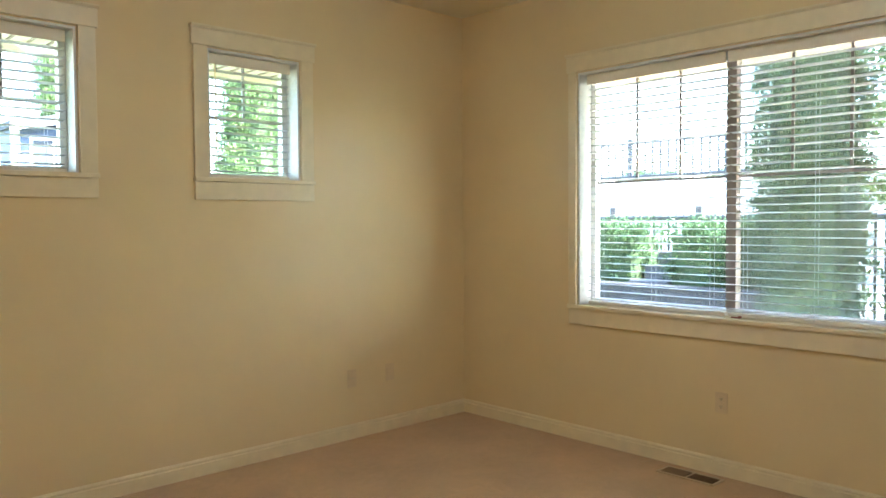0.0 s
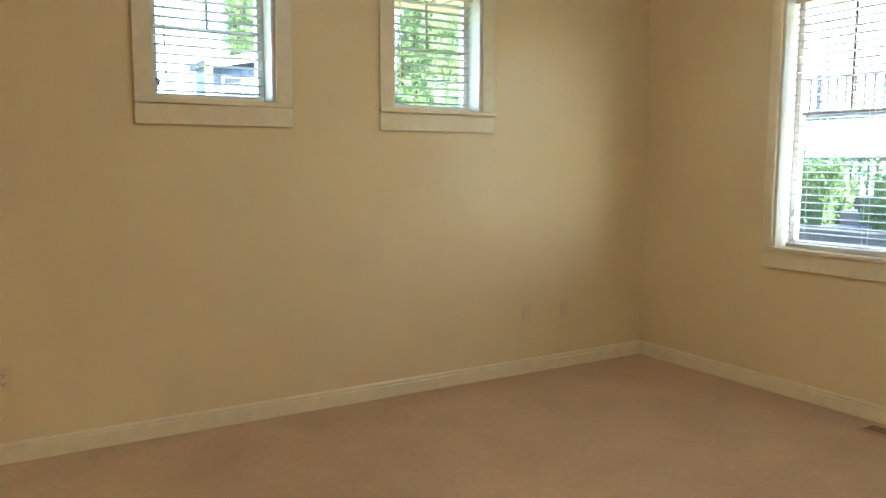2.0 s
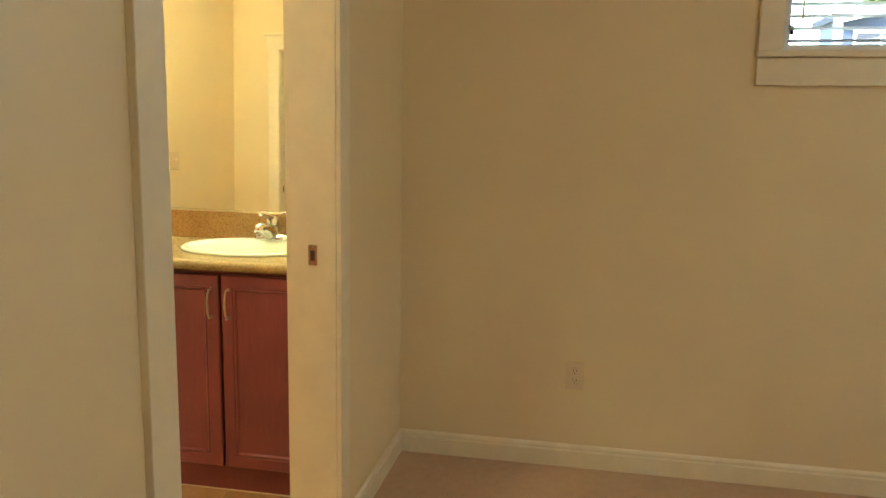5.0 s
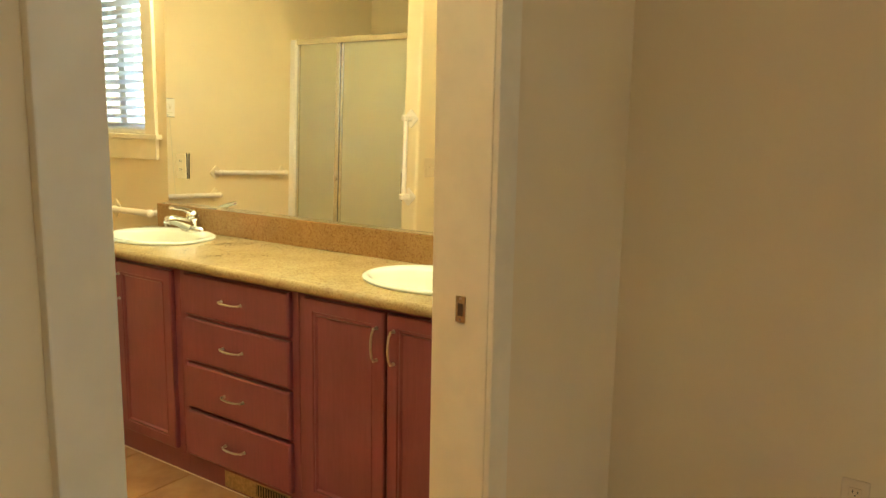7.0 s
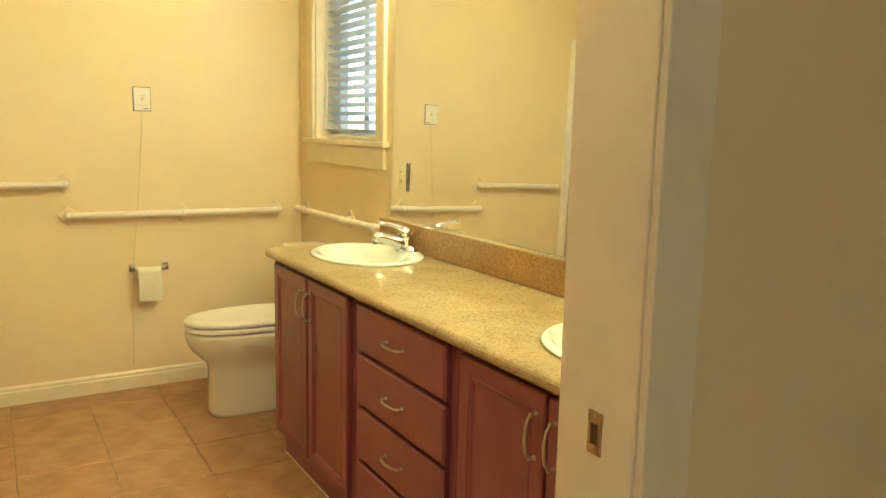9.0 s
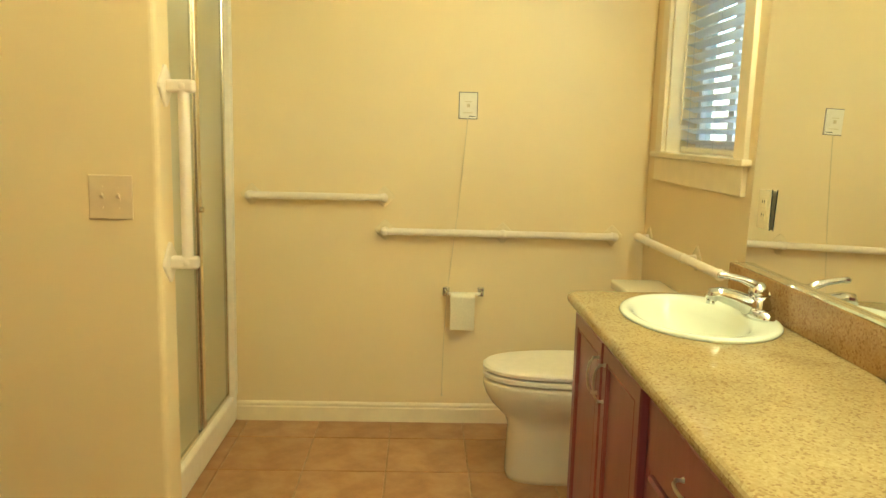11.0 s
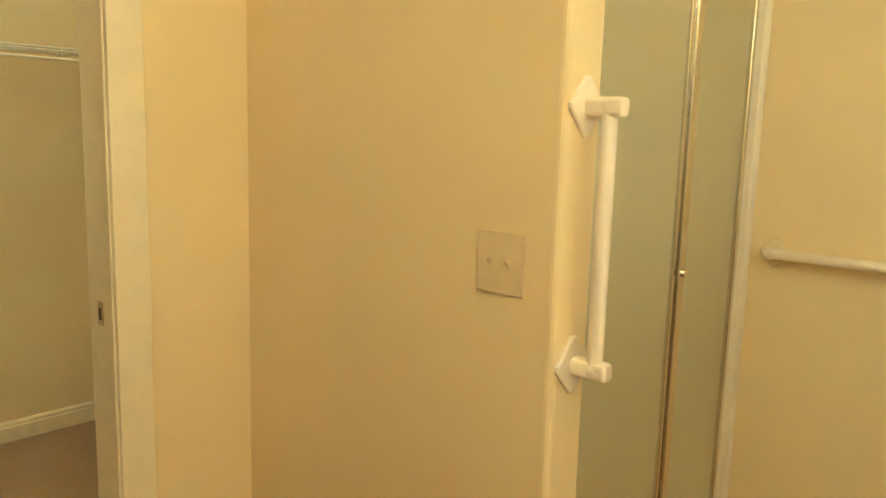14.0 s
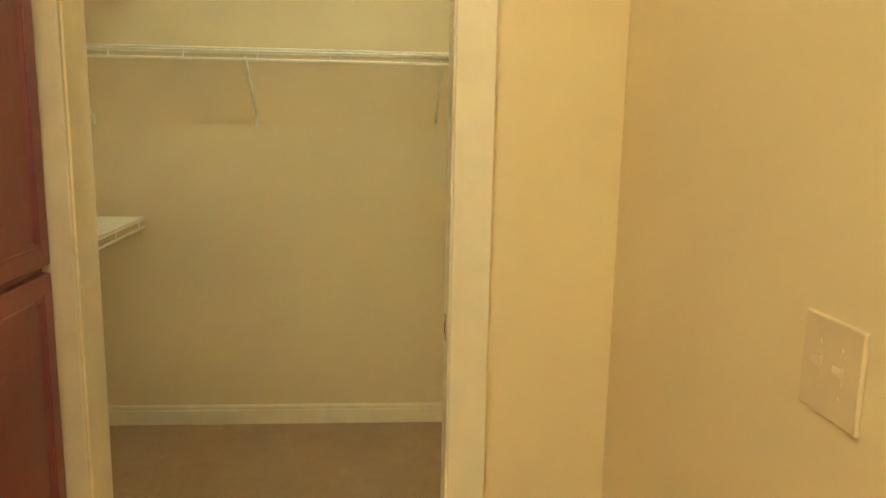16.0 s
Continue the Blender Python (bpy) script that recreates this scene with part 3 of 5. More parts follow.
pocket_doorway("door_1", "x", WALL_C, 0.0, DOOR_S, DOOR_N, DOOR_H, "white cased pocket doorway to the bathroom, door slid open", 1, 0.985)
pocket_doorway("door_2", "y", CLOSET_S, CLOSET_N, -1.765, -0.910, 2.09, "white cased pocket doorway to the closet, door slid open", -1, 0.98)


# ---------------------------------------------------------------- wall plates
def plate_frame(axis, plane, side):
    """Maps (across, out of the wall, up) to the world."""
    if axis == "y":
        return lambda a, d, z: (a, plane + side * d, z)
    return lambda a, d, z: (plane + side * d, a, z)


def wall_box(at, a0, a1, d0, d1, z0, z1, bev=0.0):
    return box(bmesh.new(), *at(a0, d0, z0), *at(a1, d1, z1), bev=bev)


def outlet(axis, plane, side, a, z, label, slots=True):
    at = plate_frame(axis, plane, side)
    o = thing("wall_outlet", at(a, 0, z), label, "outlet", "outlets of the walls")
    part("cover_plate", wall_box(at, a - 0.036, a + 0.036, 0.0, 0.006, z - 0.058, z + 0.058, 0.0022), ALMOND, o)
    for dz in (-0.02, 0.02):
        r = part("receptacle", wall_box(at, a - 0.017, a + 0.017, 0.005, 0.008, z + dz - 0.0145, z + dz + 0.0145, 0.003), ALMOND, o)
        if slots:
            for da, hgt in ((-0.0065, 0.0045), (0.0065, 0.0036)):
                part("slot", wall_box(at, a + da - 0.0013, a + da + 0.0013, 0.0075, 0.0084, z + dz - 0.001, z + dz - 0.001 + 2 * hgt), DARK, r)
            part("ground_hole", wall_box(at, a - 0.002, a + 0.002, 0.0075, 0.0084, z + dz - 0.010, z + dz - 0.006), DARK, r)
    part("screw", tube(bmesh.new(), [at(a, 0.005, z), at(a, 0.0072, z)], 0.003, 8), ALMOND, o)
    return o


def jack_plate(axis, plane, side, a, z, label):
    at = plate_frame(axis, plane, side)
    o = thing("jack_plate", at(a, 0, z), label, "wall plate")
    part("cover_plate", wall_box(at, a - 0.036, a + 0.036, 0.0, 0.006, z - 0.058, z + 0.058, 0.0022), ALMOND, o)
    part("jack", wall_box(at, a - 0.010, a + 0.010, 0.005, 0.0085, z - 0.004, z + 0.006, 0.001), CORD, o, "small phone jack")
    for dz in (-0.043, 0.043):
        part("screw", tube(bmesh.new(), [at(a, 0.005, z + dz), at(a, 0.0072, z + dz)], 0.003, 8), ALMOND, o)
    return o


outlet("y", 0.0, -1, 0.736, 0.392, "ivory duplex outlet low on the wall")
jack_plate("y", 0.0, -1, 3.706, 0.398, "ivory plate with a dark phone jack")
outlet("y", 0.0, -1, 4.027, 0.398, "ivory duplex outlet low on the wall", slots=False)
outlet("x", EAST, -1, -2.036, 0.407, "ivory duplex outlet under the large window")


def double_switch(axis, plane, side, a, z):
    at = plate_frame(axis, plane, side)
    o = thing("light_switch", at(a, 0, z), "ivory double toggle light switch beside the shower", "light switch")
    part("cover_plate", wall_box(at, a - 0.063, a + 0.063, 0.0, 0.0075, z - 0.064, z + 0.064, 0.003), ALMOND, o)
    for da in (-0.023, 0.023):
        part("toggle_well", wall_box(at, a + da - 0.006, a + da + 0.006, 0.006, 0.0086, z - 0.013, z + 0.013, 0.0006), ALMOND, o)
        bm = bmesh.new()
        loops = []
        for d, zz, w, h in ((0.006, 0.001, 0.0045, 0.0065), (0.013, 0.006, 0.0042, 0.005), (0.021, 0.011, 0.004, 0.0042)):
            loops.append([at(a + da + sx * w, d, z + zz + sz * h) for sx, sz in ((-1, -1), (1, -1), (1, 1), (-1, 1))])
        part("toggle", loft(bm, loops), ALMOND, o)
        for dz in (-0.030, 0.030):
            part("screw", tube(bmesh.new(), [at(a + da, 0.006, z + dz), at(a + da, 0.0089, z + dz)], 0.003, 8), ALMOND, o)
    return o


double_switch("x", SWITCH, 1, -1.959, 1.2015)


def floor_register():
    x, y = 4.602, -1.924
    o = thing("floor_register", (x, y, 0), "tan metal floor register set in the carpet", "floor vent")
    w, h = 0.066, 0.172
    bm = bmesh.new()
    for dims in ((x - w, y - h, 0, x - w + 0.016, y + h, 0.009), (x + w - 0.016, y - h, 0, x + w, y + h, 0.009),
                 (x - w + 0.016, y - h, 0, x + w - 0.016, y - h + 0.014, 0.009), (x - w + 0.016, y + h - 0.014, 0, x + w - 0.016, y + h, 0.009),
                 (x - w + 0.016, y - 0.005, 0, x + w - 0.016, y + 0.005, 0.009)):
        box(bm, *dims, bev=0.002)
    part("frame", bm, VENT_RIM, o, "pale tan enamel rim")
    part("cavity", box(bmesh.new(), x - w + 0.012, y - h + 0.01, 0.0005, x + w - 0.012, y + h - 0.01, 0.0022), DARK, o, "dark duct opening")
    for k in range(13):
        yy = y - h + 0.024 + k * 0.0112
        part("louvre", box(bmesh.new(), x - w + 0.016, yy, 0.003, x + w - 0.016, yy + 0.0035, 0.008), VENT, o)
    for k in range(13):
        yy = y + 0.016 + k * 0.0108
        part("louvre", box(bmesh.new(), x - w + 0.016, yy, 0.004, x + w - 0.016, yy + 0.0104, 0.0075), VENT, o)
    return o


floor_register()


def globe(bm, c, r, n=20, rows=10):
    loops = []
    for i in range(1, rows):
        p = math.pi * i / rows
        loops.append([(c[0] + r * math.sin(p) * math.cos(2 * math.pi * k / n), c[1] + r * math.sin(p) * math.sin(2 * math.pi * k / n), c[2] - r * math.cos(p)) for k in range(n)])
    return loft(bm, loops)


# ---------------------------------------------------------------- grab bars
def grab_bar(at, pts, flanges, radius, label, reach=0.055, plate=0.049):
    """White tube on stand-off brackets. pts and flanges are (across, up) on the wall."""
    o = thing("grab_bar", at(pts[0][0], 0, pts[0][1]), label, "grab bar", "grab bars of the bathroom")
    (a0, z0), (a1, z1) = pts
    run = [(a0 + (a1 - a0) * s, z0 + (z1 - z0) * s) for s in (0.0, 0.004, 0.5, 0.996, 1.0)]
    part("bar", tube(bmesh.new(), [at(a, reach, z) for a, z in run], radius, 16), BAR, o, smooth=True)
    horizontal = abs(pts[-1][1] - pts[0][1]) < 0.01
    for a, z in flanges:
        part("bracket_arm", tube(bmesh.new(), [at(a, 0.006, z), at(a, 0.02, z), at(a, reach + radius * 0.9, z)], [radius * 1.0, radius * 0.8, radius * 0.8], 14), BAR, o, smooth=True)
        if plate > 0.06:
            p, q = at(a - 0.017, 0.004, z - 0.019), at(a + 0.017, reach + 0.034, z + 0.019)
            part("bracket_block", box(bmesh.new(), *p, *q, bev=0.009, seg=3), BAR, o)
        part("end_cap", globe(bmesh.new(), at(a, reach, z), radius * 1.22, 16, 10), BAR, o, smooth=True)
        r = plate
        bm = bmesh.new()
        loops = []
        for d, s in ((0.0, 1.0), (0.2 * plate - 0.006, 1.0), (0.2 * plate - 0.003, 0.92), (0.2 * plate - 0.002, 0.6)):
            loops.append([at(a + r * s * ca , d, z + r * s * sa) for ca, sa in
                          [(math.cos(k * math.pi / 2 + j) * 1.0, math.sin(k * math.pi / 2 + j) * 1.0) for k in range(4) for j in (-0.09, 0.09)]])
        part("flange", loft(bm, loops), BAR if plate > 0.06 else CLEAR, o, "milky diamond-shaped wall flange")
    return o


west = plate_frame("x", WEST, 1)
north = plate_frame("y", 0.0, -1)
wing_end = plate_frame("y", -1.820, 1)
grab_bar(west, [(-1.862, 1.102), (-1.232, 1.102)], [(-1.856, 1.102), (-1.238, 1.102)], 0.0165, "white plastic grab bar level on the wall")
grab_bar(west, [(-1.238, 0.946), (-0.150, 0.941)], [(-1.232, 0.946), (-0.677, 0.943), (-0.156, 0.941)], 0.0165, "long white plastic grab bar with a middle bracket")
grab_bar(north, [(-3.436, 0.948), (-2.440, 0.957)], [(-3.430, 0.948), (-2.812, 0.953), (-2.446, 0.957)], 0.0165, "white plastic grab bar over the toilet tank")
grab_bar(wing_end, [(-2.234, 1.530), (-2.234, 0.998)], [(-2.234, 1.524), (-2.234, 1.003)], 0.0165, "upright white plastic grab bar at the shower entrance", reach=0.056, plate=0.0605)


# ---------------------------------------------------------------- call station, paper holder
def call_station():
    a, z = -0.857, 1.531
    o = thing("call_station", west(a, 0, z), "white emergency call plate with a long grey pull cord", "call switch")
    part("backing_plate", wall_box(west, a - 0.044, a + 0.044, 0.0, 0.004, z - 0.062, z + 0.062, 0.001), SHADE_BROWN, o, "thin brown edge plate")
    part("cover_plate", wall_box(west, a - 0.040, a + 0.040, 0.003, 0.012, z - 0.058, z + 0.058, 0.002), WHITE, o)
    part("inset_panel", wall_box(west, a - 0.024, a + 0.024, 0.012, 0.0145, z - 0.022, z + 0.044, 0.001), WHITE, o)
    part("button", wall_box(west, a - 0.007, a + 0.007, 0.014, 0.0165, z - 0.008, z + 0.008, 0.001), CORD, o, "small grey button")
    part("lettering_bar", wall_box(west, a - 0.016, a + 0.016, 0.0144, 0.015, z + 0.016, z + 0.019), CORD, o)
    part("lettering_bar", wall_box(west, a - 0.022, a + 0.022, 0.012, 0.0126, z - 0.034, z - 0.031), CORD, o)
    part("lettering_bar", wall_box(west, a + 0.004, a + 0.034, 0.012, 0.0126, z - 0.050, z - 0.047), DARK, o)
    pts = [(a - 0.002, z - 0.058), (a - 0.004, 1.43), (a - 0.018, 1.25), (a - 0.034, 1.05), (a - 0.052, 0.88), (a - 0.074, 0.68), (a - 0.086, 0.45), (a - 0.090, 0.25), (a - 0.090, 0.15)]
    part("pull_cord", tube(bmesh.new(), [west(p, 0.010, q) for p, q in pts], 0.0017, 6), CORD, o, "thin grey cord", smooth=True)
    part("cord_end", tube(bmesh.new(), [west(pts[-1][0], 0.010, 0.152), west(pts[-1][0], 0.010, 0.136)], [0.003, 0.005], 8), CORD, o)
    return o


call_station()


def paper_holder():
    z = 0.656
    o = thing("paper_holder", west(-0.857, 0, z), "chrome toilet paper holder on the wall", "paper holder")
    for a in (-0.938, -0.772):
        part("post_base", wall_box(west, a - 0.016, a + 0.016, 0.0, 0.010, z - 0.022, z + 0.022, 0.004), CHROME, o)
        part("post", wall_box(west, a - 0.008, a + 0.008, 0.009, 0.062, z - 0.011, z + 0.011, 0.004), CHROME, o)
    part("spindle", tube(bmesh.new(), [west(-0.938, 0.052, z), west(-0.772, 0.052, z)], 0.007, 10), WHITE, o, "white plastic spindle")
    r = thing("toilet_paper", west(-0.861, 0.052, z), "partly used white toilet paper roll with a hanging sheet", "toilet paper")
    bm = bmesh.new()
    loops = []
    for a in (-0.918, -0.804):
        loops.append([west(a, 0.052 + 0.029 * math.cos(k * math.pi / 14), z - 0.022 + 0.029 * math.sin(k * math.pi / 14)) for k in range(28)])
    loft(bm, loops, False, False)
    for lp, a in zip(loops, (-0.918, -0.804)):
        ring = [west(a, 0.052 + 0.019 * math.cos(k * math.pi / 14), z - 0.022 + 0.019 * math.sin(k * math.pi / 14)) for k in range(28)]
        loft(bm, [lp, ring], False, False)
    part("roll", bm, PAPER, r, smooth=False)
    # hanging sheet in front, slightly curled
    bm = bmesh.new()
    rows = []
    for k in range(9):
        s = k / 8
        rows.append((0.0815 - 0.008 * s * s + 0.004 * math.sin(3 * s), z - 0.024 - 0.146 * s))
    loops = [[west(-0.918, d, q) for d, q in rows] + [west(-0.918, d - 0.0012, q) for d, q in rows[::-1]],
             [west(-0.804, d, q - 0.004 * i / 8) for i, (d, q) in enumerate(rows)] + [west(-0.804, d - 0.0012, q - 0.004 * (8 - i) / 8) for i, (d, q) in enumerate(rows[::-1])]]
    loft(bm, loops)
    part("hanging_sheet", bm, PAPER, r)
    return r


paper_holder()


# ---------------------------------------------------------------- toilet
def superoval(cx, cy, rx, front, back, z, n=36, power=2.3):
    """Egg outline, pointed to -y: half-width rx, reaching front and back of cy."""
    pts = []
    for k in range(n):
        t = 2 * math.pi * k / n
        c, s = math.cos(t), math.sin(t)
        x = abs(c) ** (2 / power) * (1 if c > 0 else -1) * rx
        y = abs(s) ** (2 / power) * (back if s > 0 else -front)
        pts.append((cx + x, cy + y, z))
    return pts


def toilet():
    cx = -2.965
    o = thing("toilet", (cx, -0.43, 0), "white skirted porcelain toilet with closed lid", "toilet")
    bm = bmesh.new()
    rows = [(0.0, 0.120, 0.270, 0.28, 3.0), (0.02, 0.123, 0.274, 0.28, 3.0), (0.22, 0.121, 0.268, 0.28, 2.9), (0.26, 0.127, 0.280, 0.275, 2.7),
            (0.29, 0.143, 0.310, 0.27, 2.4), (0.32, 0.163, 0.340, 0.26, 2.3), (0.35, 0.177, 0.360, 0.255, 2.2), (0.38, 0.185, 0.371, 0.25, 2.2), (0.405, 0.188, 0.376, 0.25, 2.2), (0.422, 0.184, 0.372, 0.25, 2.2)]
    loft(bm, [superoval(cx, -0.42, rx, f, b, z, power=p) for z, rx, f, b, p in rows])
    part("bowl", bm, PORCELAIN, o, smooth=True)
    bm = bmesh.new()
    loft(bm, [superoval(cx, -0.42, 0.186 + e, 0.372 + e, 0.21, z, power=2.25) for z, e in ((0.428, -0.004), (0.432, 0.004), (0.447, 0.004), (0.452, 0.0))])
    part("seat", bm, WHITE, o, smooth=False)
    bm = bmesh.new()
    loft(bm, [superoval(cx, -0.42, 0.186 + e, 0.374 + e, 0.215, z, power=2.25) for z, e in ((0.458, -0.004), (0.462, 0.004), (0.474, 0.004), (0.483, -0.006), (0.488, -0.03))])
    part("lid", bm, WHITE, o)
    for dx in (-0.07, 0.07):
        part("hinge", box(bmesh.new(), cx + dx - 0.02, -0.235, 0.420, cx + dx + 0.02, -0.206, 0.472, bev=0.006), WHITE, o)
    bm = box(bmesh.new(), cx - 0.215, -0.205, 0.40, cx + 0.215, -0.02, 0.755, bev=0.03, seg=3)
    tank = part("tank", bm, PORCELAIN, o)
    part("tank_lid", box(bmesh.new(), cx - 0.235, -0.232, 0.752, cx + 0.235, -0.012, 0.792, bev=0.012, seg=3), PORCELAIN, tank)
    part("flush_lever", tube(bmesh.new(), [(cx - 0.15, -0.205, 0.70), (cx - 0.15, -0.225, 0.70), (cx - 0.08, -0.228, 0.695)], 0.006, 8), CHROME, tank, "chrome flush lever")
    return o


toilet()


# ---------------------------------------------------------------- vanity
FRONT = -0.552


def pull(o, a, z, upright):
    """Arched bar pull with ball feet on the vanity's front."""
    h, y = 0.052, FRONT
    pts = []
    for k in range(9):
        s = -1 + 2 * k / 8
        lift = 0.014 + 0.016 * (1 - s * s) ** 0.5
        pts.append((a, y - lift, z + s * h) if upright else (a + s * h, y - lift, z))
    p = part("pull", tube(bmesh.new(), pts, [0.0034, 0.0036, 0.0038, 0.004, 0.0042, 0.004, 0.0038, 0.0036, 0.0034], 8), NICKEL, o, "arched brushed nickel pull", smooth=True)
    for s in (-1, 1):
        q = (a, y, z + s * h) if upright else (a + s * h, y, z)
        part("pull_foot", tube(bmesh.new(), [q, (q[0], y - 0.006, q[2]), (q[0], y - 0.018, q[2])], [0.0068, 0.004, 0.0048], 8), NICKEL, p)


def raised_door(bm, x0, x1, z0, z1, y_back, y_front, rail=0.042):
    """Frame-and-panel door: stiles and rails, a beaded sticking, a flat recessed panel. Faces -y."""
    def loop(i, y):
        return [(x0 + i, y, z0 + i), (x1 - i, y, z0 + i), (x1 - i, y, z1 - i), (x0 + i, y, z1 - i)]

    f = y_front
    loft(bm, [loop(0, y_back), loop(0, f + 0.004), loop(0.004, f), loop(rail, f), loop(rail + 0.002, f + 0.0035), loop(rail + 0.006, f + 0.0035), loop(rail + 0.009, f + 0.001),
              loop(rail + 0.012, f + 0.0015), loop(rail + 0.017, f + 0.008), loop(rail + 0.022, f + 0.008)])
    return bm


def base_unit(x0, x1, label, end_panel=False):
    o = thing("base_cabinet", ((x0 + x1) / 2, -0.29, 0), label, "cabinet", "vanity cabinets")
    bm = bmesh.new()
    box(bm, x0, -0.508, 0.095, x1, -0.002, 0.74)
    box(bm, x0, -0.508, 0.74, x0 + 0.018, -0.002, 0.858)
    box(bm, x1 - 0.018, -0.508, 0.74, x1, -0.002, 0.858)
    part("carcass", bm, WOOD, o)
    part("toe_kick", box(bmesh.new(), x0 + (0.06 if end_panel else 0), -0.5125, 0.0, x1, -0.490, 0.094), WOOD, o)
    part("floor_caulk", box(bmesh.new(), x0 + (0.06 if end_panel else 0), -0.5165, 0.0, x1, -0.5126, 0.004), TRIM, o)
    part("top_rail", box(bmesh.new(), x0, -0.530, 0.800, x1, -0.508, 0.858, bev=0.001), WOOD, o)
    part("bottom_rail", box(bmesh.new(), x0, -0.530, 0.088, x1, -0.508, 0.130, bev=0.001), WOOD, o)
    part("stile", box(bmesh.new(), x0, -0.5295, 0.130, x0 + 0.045, -0.508, 0.800, bev=0.001), WOOD, o)
    part("stile", box(bmesh.new(), x1 - 0.045, -0.5295, 0.130, x1, -0.508, 0.800, bev=0.001), WOOD, o)
    return o


def door_front(o, x0, x1, handle):
    d = part("door", raised_door(bmesh.new(), x0, x1, 0.112, 0.843, -0.5305, FRONT), WOOD, o)
    pull(d, x1 - 0.028 if handle > 0 else x0 + 0.028, 0.738, True)


def vanity():
    a = base_unit(-2.412, -1.580, "dark cherry vanity base with two panelled doors", True)
    door_front(a, -2.366, -1.997, 1)
    door_front(a, -1.978, -1.612, -1)
    b = base_unit(-1.578, -0.934, "dark cherry drawer base with four plain drawers")
    for z0, z1 in ((0.686, 0.845), (0.502, 0.671), (0.312, 0.487), (0.110, 0.297)):
        bm = bmesh.new()
        loft(bm, [[(-1.530 + i, y, z0 + i), (-0.966 - i, y, z0 + i), (-0.966 - i, y, z1 - i), (-1.530 + i, y, z1 - i)] for i, y in ((0, -0.5305), (0, FRONT + 0.006), (0.006, FRONT), (0.03, FRONT))])
        d = part("drawer_front", bm, WOOD, b)
        pull(d, -1.255, (z0 + z1) / 2, False)
    for z0, z1 in ((0.660, 0.697), (0.476, 0.513), (0.286, 0.323)):
        part("drawer_rail", box(bmesh.new(), -1.533, -0.5290, z0, -0.979, -0.508, z1, bev=0.001), WOOD, b)
    c = base_unit(-0.932, -0.146, "dark cherry vanity base with two panelled doors")
    door_front(c, -0.892, -0.544, 1)
    door_front(c, -0.532, -0.180, -1)
    # toe-kick register
    r = thing("toe_kick_register", (-1.15, -0.5135, 0.05), "brown metal register in the vanity's toe kick", "vent")
    part("frame", box(bmesh.new(), -1.36, -0.5185, 0.012, -1.0, -0.5130, 0.088, bev=0.002), BRASS, r)
    part("grille_back", box(bmesh.new(), -1.18, -0.5200, 0.028, -1.015, -0.5183, 0.072), DARK, r)
    for k in range(12):
        x = -1.175 + k * 0.0138
        part("grille_bar", box(bmesh.new(), x, -0.5225, 0.028, x + 0.004, -0.5195, 0.072), BRASS, r)


vanity()


def countertop():
    o = thing("countertop", (-1.3, -0.3, 0.859), "speckled gold granite worktop with a rounded edge", "countertop")
    x0, x1, t, top = -2.447, WALL_C, 0.038, 0.897
    bm = bmesh.new()
    # bullnose along the front and round the free corner
    rings = []
    prof_cs = [(0.0, top)] + [(0.019 * math.cos(math.pi / 2 - math.pi * k / 8), top - 0.019 + 0.019 * math.sin(math.pi / 2 - math.pi * k / 8)) for k in range(9)] + [(0.0, top - t)]
    stations = [(x1, -0.557, 0, -1), (x0 + 0.049, -0.557, 0, -1)]
    for k in range(1, 6):
        g = k * math.pi / 10
        stations.append((x0 + 0.049 - 0.03 * math.sin(g), -0.527 - 0.03 * math.cos(g), -math.sin(g), -math.cos(g)))
    stations.append((x0 + 0.019, -0.002, -1, 0))
    for sx, sy, nx, ny in stations:
        rings.append([bm.verts.new((sx + nx * u, sy + ny * u, z)) for u, z in prof_cs])
    for q, s in zip(rings, rings[1:]):
        for k in range(len(prof_cs) - 1):
            bm.faces.new((q[k], q[k + 1], s[k + 1], s[k]))
    # upper sheet with the sink cut-outs
    hole_n = 40
    rim = [r[0] for r in rings] + [bm.verts.new((x1, -0.002, top))]
    outer = [bm.edges.get((rim[i], rim[(i + 1) % len(rim)])) or bm.edges.new((rim[i], rim[(i + 1) % len(rim)])) for i in range(len(rim))]
    inner = []
    for cx, cy in SINKS:
        vs = [bm.verts.new((cx + 0.25 * math.cos(2 * math.pi * k / hole_n), cy + 0.185 * math.sin(2 * math.pi * k / hole_n), top)) for k in range(hole_n)]
        inner += [bm.edges.new((vs[k], vs[(k + 1) % hole_n])) for k in range(hole_n)]
    bmesh.ops.triangle_fill(bm, use_beauty=True, use_dissolve=False, edges=outer + inner)
    part("slab", bm, GRANITE, o)
    part("backsplash", box(bmesh.new(), -2.398, -0.046, 0.8975, WALL_C - 0.001, -0.001, 1.012, bev=0.003), GRANITE_DARK, o, "upstand of the same granite, shade tinted pinkish-brown")
    return o


SINKS = ((-2.082, -0.258), (-0.548, -0.258))
countertop()


